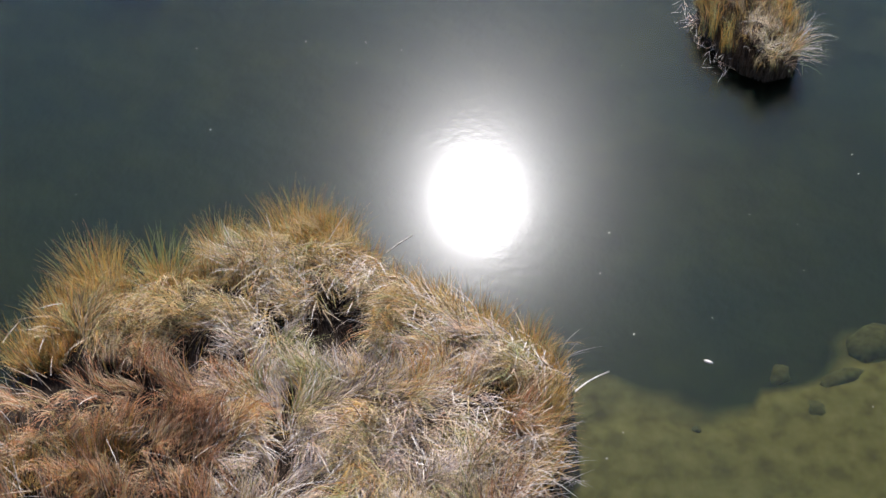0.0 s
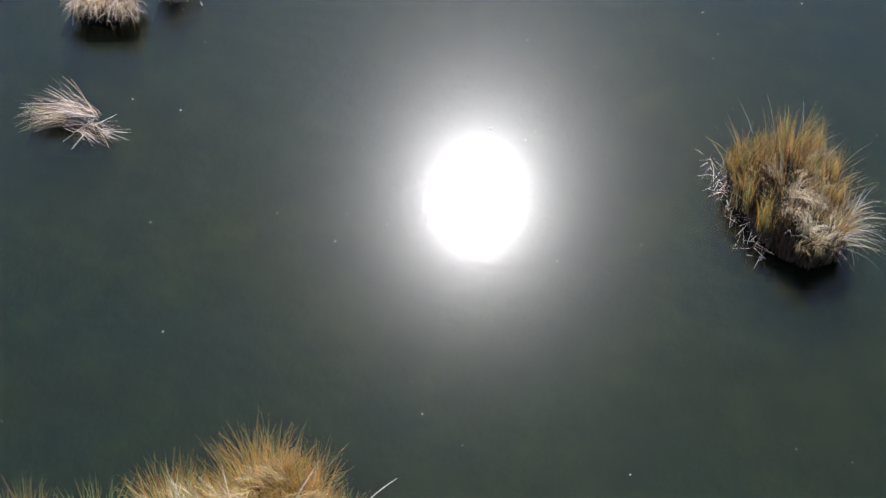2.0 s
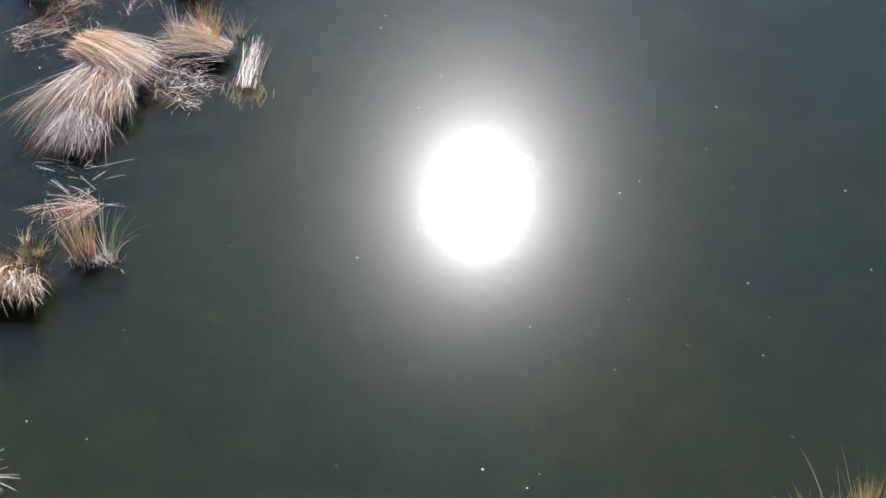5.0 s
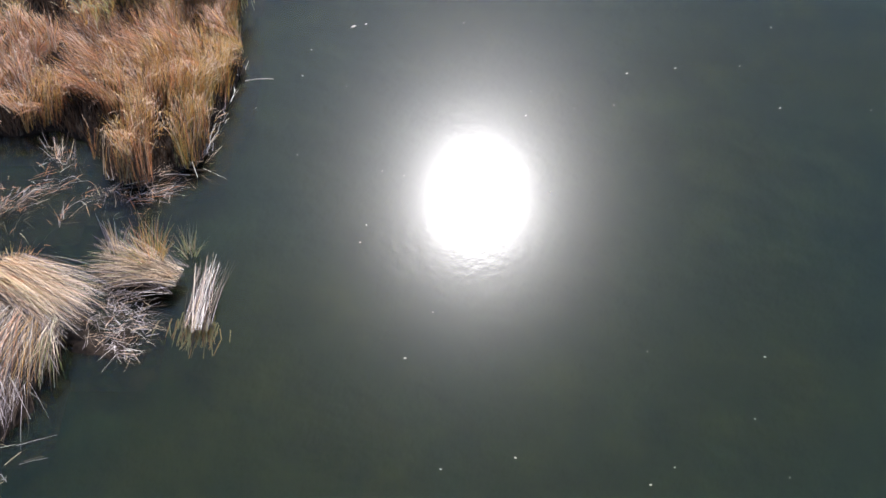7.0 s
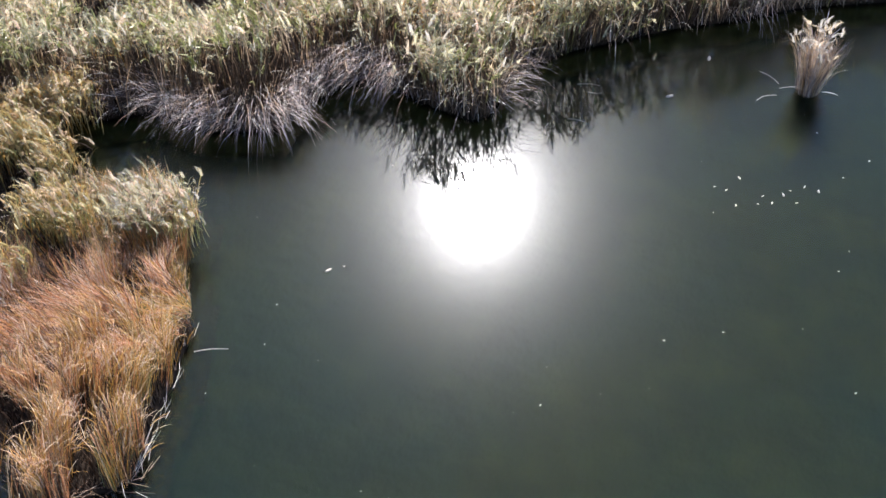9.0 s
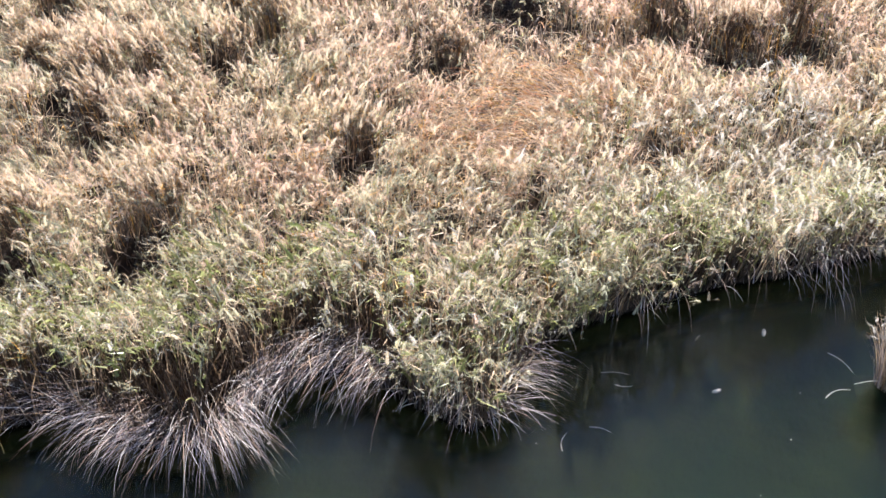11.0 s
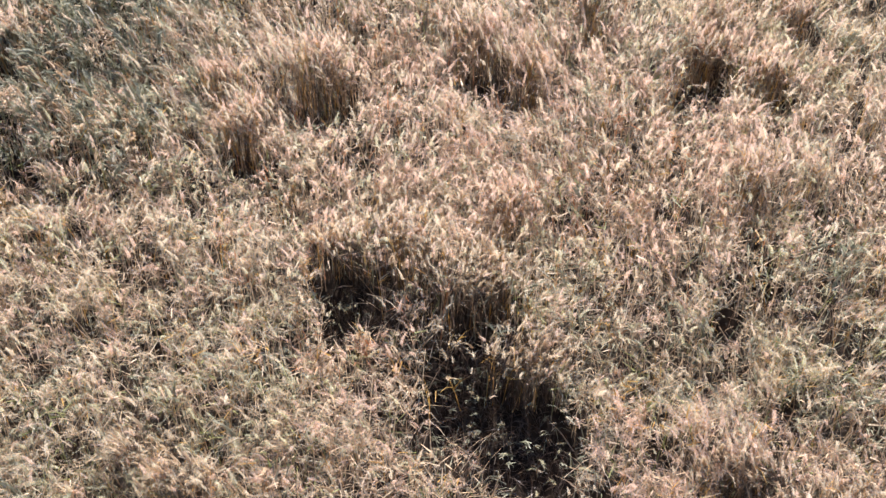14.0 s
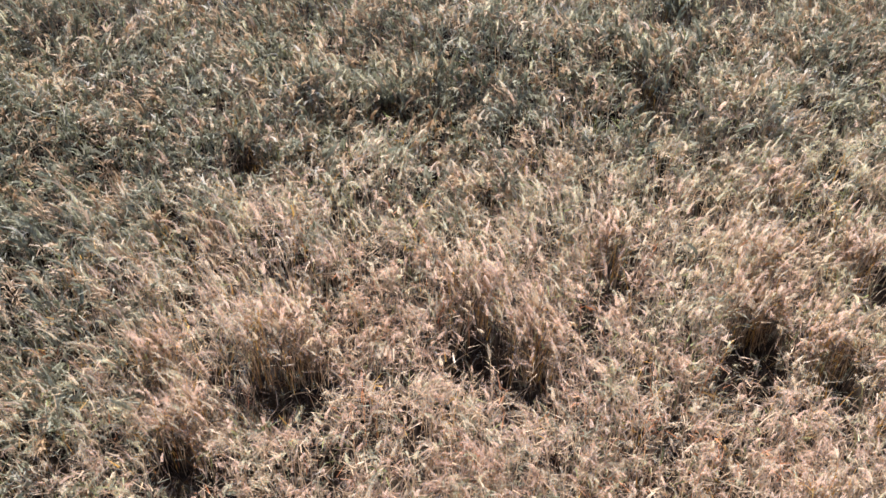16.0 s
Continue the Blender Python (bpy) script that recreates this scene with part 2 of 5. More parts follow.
class Leaves:
    """Many thin ribbons, gathered into one mesh."""

    def __init__(self):
        self.v, self.f, self.m, self.n = [], [], [], 0

    def add(self, x, y, z, az, length, lean, droop, width, kind, segs=3, twist=0.7, blunt=0.1):
        """az: heading in radians; lean: start from upright; droop: how much further the tip bends; all in radians."""
        x = np.asarray(x, float)
        n = len(x)
        if not n:
            return
        full = lambda q: np.broadcast_to(np.asarray(q, float), (n,)).copy()  # noqa: E731
        y, z, az, length, lean, droop, width = map(full, (y, z, az, length, lean, droop, width))
        tw = rng.uniform(-twist, twist, n)
        sx, sy = -np.sin(az + tw), np.cos(az + tw)
        pts = np.empty((n, segs + 1, 2, 3))
        px, py, pz = x.copy(), y.copy(), z.copy()
        for k in range(segs + 1):
            w = 0.5 * width * (1 - (1 - blunt) * (k / segs) ** 1.7)
            for side, sg in ((0, -1), (1, 1)):
                pts[:, k, side, 0] = px + sg * sx * w
                pts[:, k, side, 1] = py + sg * sy * w
                pts[:, k, side, 2] = pz + sg * w * 0.35 * np.sin(tw * 3)
            th = lean + droop * ((k + 0.5) / segs) ** 1.3
            d = length / segs
            px += d * np.sin(th) * np.cos(az)
            py += d * np.sin(th) * np.sin(az)
            pz += d * np.cos(th)
        self.v.append(pts.reshape(-1, 3))
        start = self.n + np.arange(n)[:, None] * (segs + 1) * 2 + np.arange(segs)[None] * 2
        self.f.append(np.stack([start, start + 1, start + 3, start + 2], -1).reshape(-1, 4))
        self.m.append(np.repeat(np.broadcast_to(np.asarray(kind), (n,)), segs))
        self.n += n * (segs + 1) * 2

    def mesh(self, name):
        v, f, m = np.concatenate(self.v), np.concatenate(self.f), np.concatenate(self.m)
        me = bpy.data.meshes.new(name)
        me.vertices.add(len(v))
        me.vertices.foreach_set("co", v.astype(np.float32).ravel())
        me.loops.add(f.size)
        me.loops.foreach_set("vertex_index", f.astype(np.int32).ravel())
        me.polygons.add(len(f))
        me.polygons.foreach_set("loop_start", (np.arange(len(f)) * 4).astype(np.int32))
        me.polygons.foreach_set("material_index", np.searchsorted(used := np.unique(m), m).astype(np.int32))
        for k in used:
            me.materials.append(BLADES[k])
        me.update(calc_edges=True)
        return me


def thing(name, x, y, z, label, category, group=""):
    e = new(name)
    e.location = (x, y, z)
    e.empty_display_size = 0.2
    bpy.context.view_layer.update()
    return tagged(e, label, category, group)


def under(ob, parent):
    ob.parent = parent
    ob.matrix_parent_inverse = Matrix.Translation(-parent.location) if parent.type == "EMPTY" else Matrix()
    return ob


def leaf_part(name, leaves, parent, label=""):
    ob = new(name, leaves.mesh(name))
    if parent:
        under(ob, parent)
    return tagged(ob, label)


def mesh_part(name, bm, material, parent, label=""):
    me = bpy.data.meshes.new(name)
    bm.normal_update()
    bm.to_mesh(me)
    bm.free()
    me.materials.append(material)
    for p in me.polygons:
        p.use_smooth = True
    ob = new(name, me)
    if parent:
        under(ob, parent)
    return tagged(ob, label)


def mat_of_roots(poly, top, seed, skirt=-0.3):
    """A low, uneven cake of roots and peat in the shape of the outline."""
    bm = bmesh.new()
    p = np.array(poly)
    lo, hi = p.min(0) - 0.15, p.max(0) + 0.15
    nx, ny = max(6, int((hi[0] - lo[0]) / 0.14)), max(6, int((hi[1] - lo[1]) / 0.14))
    gx, gy = np.meshgrid(np.linspace(lo[0], hi[0], nx), np.linspace(lo[1], hi[1], ny), indexing="ij")
    d = rim(poly, gx, gy)
    rise = np.clip((d + 0.1) / 0.28, 0, 1)
    z = skirt + (top - skirt) * rise + (field(gx, gy, 0.3, seed) - 0.5) * 0.12 * rise
    vs = [[bm.verts.new((gx[i, j], gy[i, j], z[i, j])) for j in range(ny)] for i in range(nx)]
    for i in range(nx - 1):
        for j in range(ny - 1):
            if max(d[i, j], d[i + 1, j], d[i, j + 1], d[i + 1, j + 1]) > -0.2:
                bm.faces.new((vs[i][j], vs[i + 1][j], vs[i + 1][j + 1], vs[i][j + 1]))
    for v in [v for v in bm.verts if not v.link_faces]:
        bm.verts.remove(v)
    return bm


def clumps(poly, per_m2, each, size=0.07):
    """Blades that stand in small clumps: their feet, and for each blade the random numbers of its clump."""
    cx, cy = scatter(poly, per_m2)
    k = np.repeat(np.arange(len(cx)), each)
    n = len(k)
    r = rng.random((len(cx), 4))[k]
    return cx[k] + rng.normal(0, size, n), cy[k] + rng.normal(0, size, n), r


def choose(n, kinds, weights):
    w = np.array(weights, float)
    return rng.choice(kinds, n, p=w / w.sum())


def tuft(lv, cx, cy, z, radius, height, count, kinds, weights, spread=0.35, droop=0.6, width=0.012, bend=(0, 0)):
    """Upright blades that fan out from one foot."""
    a, r = rng.uniform(0, 2 * np.pi, count), radius * np.sqrt(rng.random(count))
    az = a + rng.normal(0, 0.5, count)
    vx, vy = np.cos(az) * spread * (0.25 + r / radius) + bend[0], np.sin(az) * spread * (0.25 + r / radius) + bend[1]
    lv.add(cx + r * np.cos(a), cy + r * np.sin(a), z, np.arctan2(vy, vx), height * rng.uniform(0.6, 1.1, count), np.hypot(vx, vy) * rng.uniform(0.5, 1.3, count),
           droop * rng.uniform(0.3, 1.5, count), width * rng.uniform(0.7, 1.3, count), choose(count, kinds, weights), segs=4)


def curls(lv, cx, cy, z, az, each, length, kinds, weights, lean=0.55, droop=1.3, width=0.008):
    """Tufts of blades that bow over together, one heading for each tuft."""
    k = np.repeat(np.arange(len(cx)), each)
    n = len(k)
    r = rng.random((len(cx), 3))[k]
    lv.add(cx[k] + rng.normal(0, 0.05, n), cy[k] + rng.normal(0, 0.05, n), np.asarray(z)[k] * (0.75 + 0.4 * r[:, 0]), az[k] + rng.normal(0, 0.28, n), length * (0.75 + 0.5 * r[:, 1]) * rng.uniform(0.55, 1.1, n), lean * (0.6 + 0.8 * r[:, 2]) + rng.normal(0, 0.12, n),
           droop * rng.uniform(0.5, 1.25, n), width * rng.uniform(0.6, 1.2, n), choose(n, kinds, weights), segs=4)


def shade_core(lv, poly, per_m2, lo, hi, inset=0.1, width=0.022):
    """Added dark stems, close together inside a clump: they keep the light out and carry the shade in their colour."""
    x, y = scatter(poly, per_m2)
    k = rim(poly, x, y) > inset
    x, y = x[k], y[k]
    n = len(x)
    lv.add(x, y, 0.04, rng.uniform(0, 6.28, n), rng.uniform(lo, hi, n), rng.uniform(0, 0.3, n), rng.uniform(0, 0.5, n), width * rng.uniform(0.6, 1.2, n), M_SHADE_ROT, segs=2)


def bundle(lv, start, end, z0, z1, half, count, kinds, weights, arch=0.35, fray=0.16, width=0.0046):
    """A sheaf of fallen stems that lies from start to end, heaped in the middle of its width."""
    count = int(count * 1.9)
    dx, dy = end[0] - start[0], end[1] - start[1]
    far = math.hypot(dx, dy)
    ax = math.atan2(dy, dx)
    across = rng.normal(0, 0.5, count).clip(-1, 1) * half
    along = rng.uniform(-0.12, 0.22, count) * far
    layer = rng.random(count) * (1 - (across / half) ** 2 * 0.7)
    length = far * rng.uniform(0.6, 1.05, count)
    drop = (z0 - z1) / far
    # Stems low in the heap are dark: shade between stems put into colour.
    lv.add(start[0] + along * dx / far - across * dy / far, start[1] + along * dy / far + across * dx / far, z1 + (z0 - z1) * (1 - np.maximum(along, 0) / far) * (0.35 + 0.65 * layer) + 0.02,
           ax + rng.normal(0, fray, count), length, np.pi / 2 - arch * rng.uniform(0.2, 1.0, count), arch * 1.6 * rng.uniform(0.5, 1.1, count) + drop * 0.5, width * rng.uniform(0.6, 1.7, count), np.where(layer < 0.42, np.where(rng.random(count) < 0.8, M_SHADE_ROT, M_GREY), choose(count, kinds, weights)), segs=4, blunt=0.45)


def litter(lv, poly, count, zlo, zhi, lo, hi, kinds, weights, az=None, fray=3.2, width=0.0055):
    """Broken stems that lie about."""
    x, y = scatter(poly, count / max(0.05, np.ptp(np.array(poly)[:, 0]) * np.ptp(np.array(poly)[:, 1])))
    n = len(x)
    head = rng.uniform(0, 2 * np.pi, n) if az is None else az + rng.normal(0, fray, n)
    lv.add(x, y, rng.uniform(zlo, zhi, n), head, rng.uniform(lo, hi, n), rng.uniform(1.4, 1.6, n), rng.uniform(0, 0.3, n), width * rng.uniform(0.7, 1.4, n), choose(n, kinds, weights), segs=2, blunt=0.6)


# ---- lake floor, bank and water ----
BANK = [(-30, 43.6), (-9, 43.4), (-5.4, 43.8), (-4.7, 44.0), (-3.7, 43.5), (-2.3, 43.5), (-2.15, 44.0), (-1.25, 44.75), (-0.6, 44.75), (-0.1, 44.3), (0.35, 44.05), (0.9, 43.75), (1.4, 43.95),
        (1.6, 44.6), (1.95, 45.2), (2.7, 45.65), (4.0, 46.1), (4.85, 46.4), (5.9, 46.6), (7.2, 47.0), (14, 47.8), (30, 48.5), (30, 110), (-30, 110)]
ISLET = [(-6.3, 15.3), (-6.15, 16.2), (-5.65, 16.95), (-5.3, 17.6), (-4.75, 17.2), (-4.4, 17.6), (-4.0, 17.5), (-3.5, 18.2), (-3.0, 18.1), (-2.45, 18.6), (-1.85, 18.4), (-1.35, 17.75), (-0.9, 17.35),
         (-0.35, 17.05), (0.25, 16.75), (0.95, 16.25), (1.4, 15.95), (1.5, 15.3), (1.35, 14.4), (1.2, 13.7), (0.8, 12.0), (-2.0, 10.6), (-7.0, 11.0), (-8.5, 13.0), (-7.4, 14.8)]
SPIT = [(-9.5, 37.6), (-7.6, 37.5), (-6.9, 37.3), (-6.3, 37.5), (-5.75, 37.2), (-5.2, 36.3), (-4.6, 36.05), (-4.2, 36.4), (-3.65, 36.6), (-3.5, 37.7), (-3.25, 38.7), (-3.15, 39.2), (-3.4, 40.1),
        (-3.7, 40.9), (-3.4, 41.5), (-4.0, 42.1), (-5.0, 42.5), (-6.5, 42.7), (-9.5, 43.2)]


def terrain():
    xs = np.unique(np.concatenate([np.linspace(-900, -30, 12), np.arange(-30, -10, 1.0), np.arange(-10, 11, 0.16), np.arange(11, 30, 1.0), np.linspace(30, 900, 12)]))
    ys = np.unique(np.concatenate([np.linspace(-900, 4, 12), np.arange(4, 12, 0.5), np.arange(12, 48, 0.16), np.arange(48, 76, 0.5), np.linspace(76, 1200, 12)]))
    gx, gy = np.meshgrid(xs, ys, indexing="ij")
    z = -0.55 + 0.14 * (field(gx, gy, 2.6, 3) - 0.5) + 0.06 * (field(gx, gy, 0.7, 4) - 0.5)
    # Sandy shallows beside the first islet, and gentle swells of silt further on.
    bar = np.clip((gx - 1.3 + 0.5 * (field(gx, gy, 1.2, 5) - 0.5)) / 0.5, 0, 1) * np.clip((15.9 + 0.25 * (gx - 3) * (gx > 4.4) - gy + 0.9 * (field(gx, gy, 1.0, 6) - 0.5)) / 0.8 + 0.1, 0, 1)
    z += np.minimum(bar, 1) * (0.25 + 0.06 * (field(gx, gy, 0.6, 8) - 0.5))
    swell = np.clip((gx - 3.2) / 3.0, 0, 1) * np.clip(1 - np.abs(gy - 21) / 9.0, 0, 1) + np.clip((gx - 3.0) / 3, 0, 1) * np.clip(1 - np.abs(gy - 32) / 5.0, 0, 1)
    z += 0.06 * np.clip(swell, 0, 1) * (1 - bar)
    for poly, top, wall in ((BANK, 0.22, 0.30), (ISLET, 0.10, 0.35), (SPIT, 0.06, 0.30)):
        near = (gy > 40) | (poly is not BANK)
        d = np.where(near, rim(poly, gx, gy), -50)
        up = np.clip((d + 0.05) / wall, 0, 1)
        z = np.maximum(z, -0.6 + (0.6 + top) * up + 0.1 * (field(gx, gy, 0.5, 9) - 0.5) * up)
    z = np.where(gy > 60, z + np.clip((gy - 60) / 200, 0, 1) * 3, z)
    n, k = gx.shape
    me = bpy.data.meshes.new("ground")
    idx = np.arange(n * k).reshape(n, k)
    f = np.stack([idx[:-1, :-1], idx[1:, :-1], idx[1:, 1:], idx[:-1, 1:]], -1).reshape(-1, 4)
    me.from_pydata(np.stack([gx, gy, z], -1).reshape(-1, 3).tolist(), [], f.tolist())
    me.materials.append(BED)
    me.polygons.foreach_set("use_smooth", np.ones(len(f), bool))
    return tagged(new("ground", me), "silty lake floor rising to a dark peat bank", "ground", kind="structure")


ground = terrain()
bm = bmesh.new()
bmesh.ops.create_grid(bm, x_segments=8, y_segments=8, size=900, matrix=Matrix.Translation((0, 100, 0)))
water = mesh_part("water", bm, WATER, None)
tagged(water, "calm murky green lake water mirroring the sun", "lake water", kind="structure")


# ---- first islet: matted wild grass with ochre tufts along its rim ----
def grass_islet():
    t = thing("grass_islet", -2.5, 15.0, 0.0, "islet of matted tan grass with ochre tufts at its rim", "grass islet")
    mesh_part("root_mat", mat_of_roots(ISLET, 0.16, 11), PEAT, t, "dark wet peat and roots")
    lv = Leaves()
    x, y, r = clumps(ISLET, 27, 62, 0.078)
    d = rim(ISLET, x, y)
    hollow = np.zeros(len(x), bool)
    for hx, hy, hr in ((-1.75, 16.1, 0.55), (-3.75, 15.85, 0.5), (-5.6, 15.5, 0.5), (-5.4, 14.0, 0.5), (-4.2, 13.9, 0.4), (-0.2, 14.2, 0.3), (0.9, 14.1, 0.35), (-4.8, 15.1, 0.35), (-2.7, 16.6, 0.3), (-0.6, 15.6, 0.25)):
        hollow |= np.hypot((x - hx) * 0.8, y - hy) < hr * (0.6 + 0.8 * field(x, y, 0.3, 21))
    keep = ~hollow & (d > 0.03) & (y > 12.7) & ((field(x, y, 0.6, 27) > 0.39) | (d < 0.25))
    keep &= (x > -3.4) | (y > 15.2) | (field(x, y, 0.5, 28) > 0.45)
    x, y, d, r = x[keep], y[keep], d[keep], r[keep]
    n = len(x)
    swirl = 4.5 * np.pi * field(x, y, 1.6, 22) + 1.8 * (r[:, 0] - 0.5) + rng.normal(0, 0.55, n)
    mound = 0.02 + 0.62 * r[:, 1]
    tall = np.clip(d / 0.5, 0.45, 1)
    kind = np.where(field(x, y, 0.9, 24) + 0.5 * (r[:, 2] - 0.5) > 0.62, choose(n, [M_OCHRE, M_RUST, M_KHAKI], [3, 1.5, 3]), choose(n, [M_KHAKI, M_STRAW, M_HAY, M_SHADE_ROT, M_GREEN], [5, 2.5, 1.5, 3, 2]))
    far = (y > 15.5 + 0.5 * (r[:, 0] - 0.5))
    kind = np.where(far, choose(n, [M_OCHRE, M_KHAKI, M_STRAW, M_GREEN, M_SHADE_ROT, M_RUST], [3.5, 4, 2, 2.5, 4, 0.8]), kind)
    wild = (x < -3.1 + 0.9 * (field(x, y, 0.6, 29) - 0.5)) & (y < 15.9) | (x > 0.3) & (y < 14.9)
    kind = np.where(wild, choose(n, [M_RUST, M_SHADE_ROT, M_OCHRE, M_BLUSH, M_HAY], [4, 5, 1.5, 1.2, 2]), kind)
    pale = ~wild & (x > -2.6) & (y < 15.6) & (r[:, 1] < 0.75)
    kind = np.where(pale, choose(n, [M_KHAKI, M_GREY, M_WHITE, M_BLUSH, M_SHADE_ROT, M_GREEN], [2, 2.5, 1.5, 3.5, 4, 0.6]), kind)
    kind = np.where((field(x, y, 1.1, 26) > 0.70) & (r[:, 3] < 0.45) & ~wild, M_GREEN, kind)
    # Low clumps are darkened: the shade between clumps is put into their colour.
    kind = np.where((r[:, 1] < 0.33) & (rng.random(n) < 0.75), choose(n, [M_SHADE_ROT, M_RUST, M_HAY], [7, 1.5, 1]), kind)
    thin = ~wild | (r[:, 0] < 0.7)
    x, y, d, r, kind, wild, swirl, mound, tall = (q[thin] for q in (x, y, d, r, kind, wild, swirl, mound, tall))
    n = len(x)
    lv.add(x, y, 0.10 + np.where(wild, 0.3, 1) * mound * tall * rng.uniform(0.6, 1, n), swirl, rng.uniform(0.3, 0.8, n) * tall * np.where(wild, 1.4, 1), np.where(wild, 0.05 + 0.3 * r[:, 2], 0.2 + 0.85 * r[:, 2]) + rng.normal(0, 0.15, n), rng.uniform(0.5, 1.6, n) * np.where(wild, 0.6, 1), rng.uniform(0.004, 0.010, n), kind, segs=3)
    # Ochre band along the far rim.
    x, y, r = clumps(ISLET, 46, 38, 0.08)
    d = rim(ISLET, x, y)
    band = np.where(x < -1.2, 0.5, 0.22) * (0.5 + field(x, y, 0.5, 25))
    keep = (d > 0.0) & (d < band) & ((y > 15.6) | (x > 0.9)) & (y > 13.4)
    x, y, r = x[keep], y[keep], r[keep]
    n = len(x)
    lv.add(x, y, 0.1, rng.uniform(0, 6.28, n), (0.35 + 0.4 * r[:, 1]) * rng.uniform(0.6, 1.1, n), 0.05 + 0.3 * r[:, 2] + rng.normal(0, 0.08, n), rng.uniform(0.1, 0.9, n), rng.uniform(0.005, 0.009, n), choose(n, [M_OCHRE, M_RUST, M_GREEN, M_STRAW, M_SHADE_ROT], [8, 1, 3.5, 1.5, 1.5]), segs=3)
    # Pale strands lie on top; sunlit highlights are put into their colour.
    x, y, r = clumps(ISLET, 26, 16, 0.14)
    d = rim(ISLET, x, y)
    keep = (d > 0.2) & (y > 12.7) & (field(x, y, 0.6, 27) > 0.36) & ((x > -3.3 + 0.5 * (field(x, y, 0.5, 30) - 0.5)) | (r[:, 3] < 0.06))
    for hx, hy, hr in ((-1.75, 16.1, 0.5), (-3.75, 15.85, 0.45), (-0.6, 15.6, 0.25)):
        keep &= np.hypot((x - hx) * 0.8, y - hy) > hr
    x, y, r = x[keep], y[keep], r[keep]
    n = len(x)
    lv.add(x, y, rng.uniform(0.35, 0.65, n), 4.5 * np.pi * field(x, y, 1.6, 22) + 2.5 * (r[:, 0] - 0.5) + rng.normal(0, 0.6, n), rng.uniform(0.3, 0.65, n), rng.uniform(0.8, 1.4, n), rng.uniform(0.2, 0.9, n), rng.uniform(0.006, 0.013, n), choose(n, [M_WHITE, M_STRAW, M_KHAKI, M_SHADE_ROT], [5, 3, 2.5, 3]), segs=3)
    shade_core(lv, ISLET, 200, 0.12, 0.34)
    cx, cy = scatter(ISLET, 17)
    mid = (rim(ISLET, cx, cy) > 0.3) & (cy > 12.8)
    for hx, hy, hr in ((-1.75, 16.1, 0.5), (-3.75, 15.85, 0.45), (-5.6, 15.5, 0.45)):
        mid &= np.hypot((cx - hx) * 0.8, cy - hy) > hr
    cx, cy = cx[mid], cy[mid]
    pale = (cx > -3.2) & (cx < 0.6) & (cy < 16.2)
    rust = (cx <= -3.2) & (cy < 15.9) | (cx >= 0.6) & (cy < 15.3)
    heading = 4.5 * np.pi * field(cx, cy, 1.6, 22) + rng.normal(0, 0.5, len(cx))
    for which, kinds, weights, lean in ((pale, [M_WHITE, M_BLUSH, M_STRAW, M_KHAKI, M_GREY, M_SHADE_ROT], [3, 4, 1.5, 1.5, 2.5, 2], 0.7), (rust, [M_RUST, M_HAY, M_STRAW, M_KHAKI, M_SHADE_ROT], [3, 2, 2, 2, 3], 0.3), (~pale & ~rust, [M_STRAW, M_OCHRE, M_GREEN, M_KHAKI, M_SHADE_ROT], [3, 2, 1.5, 4, 2], 0.5)):
        curls(lv, cx[which], cy[which], rng.uniform(0.3, 0.6, which.sum()), heading[which], 40, 0.5, kinds, weights, lean, 1.2, 0.0075)
    leaf_part("matted_grass", lv, t)
    spots = [(-5.35, 17.25, 0.42, 0.95), (-5.75, 16.6, 0.35, 0.7), (-6.1, 15.9, 0.3, 0.7), (-3.55, 17.75, 0.38, 0.85), (-2.45, 18.15, 0.45, 0.95), (-1.95, 18.0, 0.4, 0.85), (-3.0, 17.85, 0.3, 0.6), (-1.45, 17.5, 0.3, 0.7),
             (-0.9, 17.1, 0.28, 0.55), (-0.3, 16.8, 0.28, 0.5), (0.35, 16.4, 0.28, 0.55), (0.95, 15.95, 0.3, 0.7), (1.2, 15.6, 0.25, 0.6), (1.05, 14.9, 0.35, 0.8), (0.8, 14.2, 0.4, 0.8), (-5.0, 16.6, 0.3, 0.6), (-4.8, 14.0, 0.45, 0.95), (-5.9, 13.9, 0.4, 0.9)]
    for k, (cx, cy, r, h) in enumerate(spots):
        lv = Leaves()
        tuft(lv, cx, cy, 0.12, r, h * 0.88, int(1800 * r), [M_OCHRE, M_RUST, M_GREEN, M_KHAKI, M_SHADE_ROT], [6.5, 0.8, 4, 1.8, 2.5], 0.2, 0.7, 0.006)
        leaf_part("upright_tuft", lv, t, "upright ochre grass tuft")
    lv = Leaves()
    tuft(lv, -4.45, 17.35, 0.1, 0.35, 0.75, 260, [M_GREEN, M_OCHRE], [4, 1], 0.55, 0.5)
    leaf_part("green_tuft", lv, t, "sparse green sedge tuft")
    lv = Leaves()
    m = 150
    y = rng.uniform(13.6, 16.1, m)
    lv.add(np.full(m, 1.3) + rng.normal(0, 0.06, m) + 0.06 * (y - 14.5), y, rng.uniform(0.05, 0.35, m), rng.normal(-0.1, 0.7, m), rng.uniform(0.25, 0.55, m), rng.uniform(0.5, 1.2, m), rng.uniform(0.3, 1.2, m), 0.006, choose(m, [M_WHITE, M_GREY, M_OCHRE, M_SHADE_ROT], [1.5, 2, 2, 2]), segs=4)
    leaf_part("overhang", lv, t, "pale blades hanging over the water")
    return t


grass_islet()


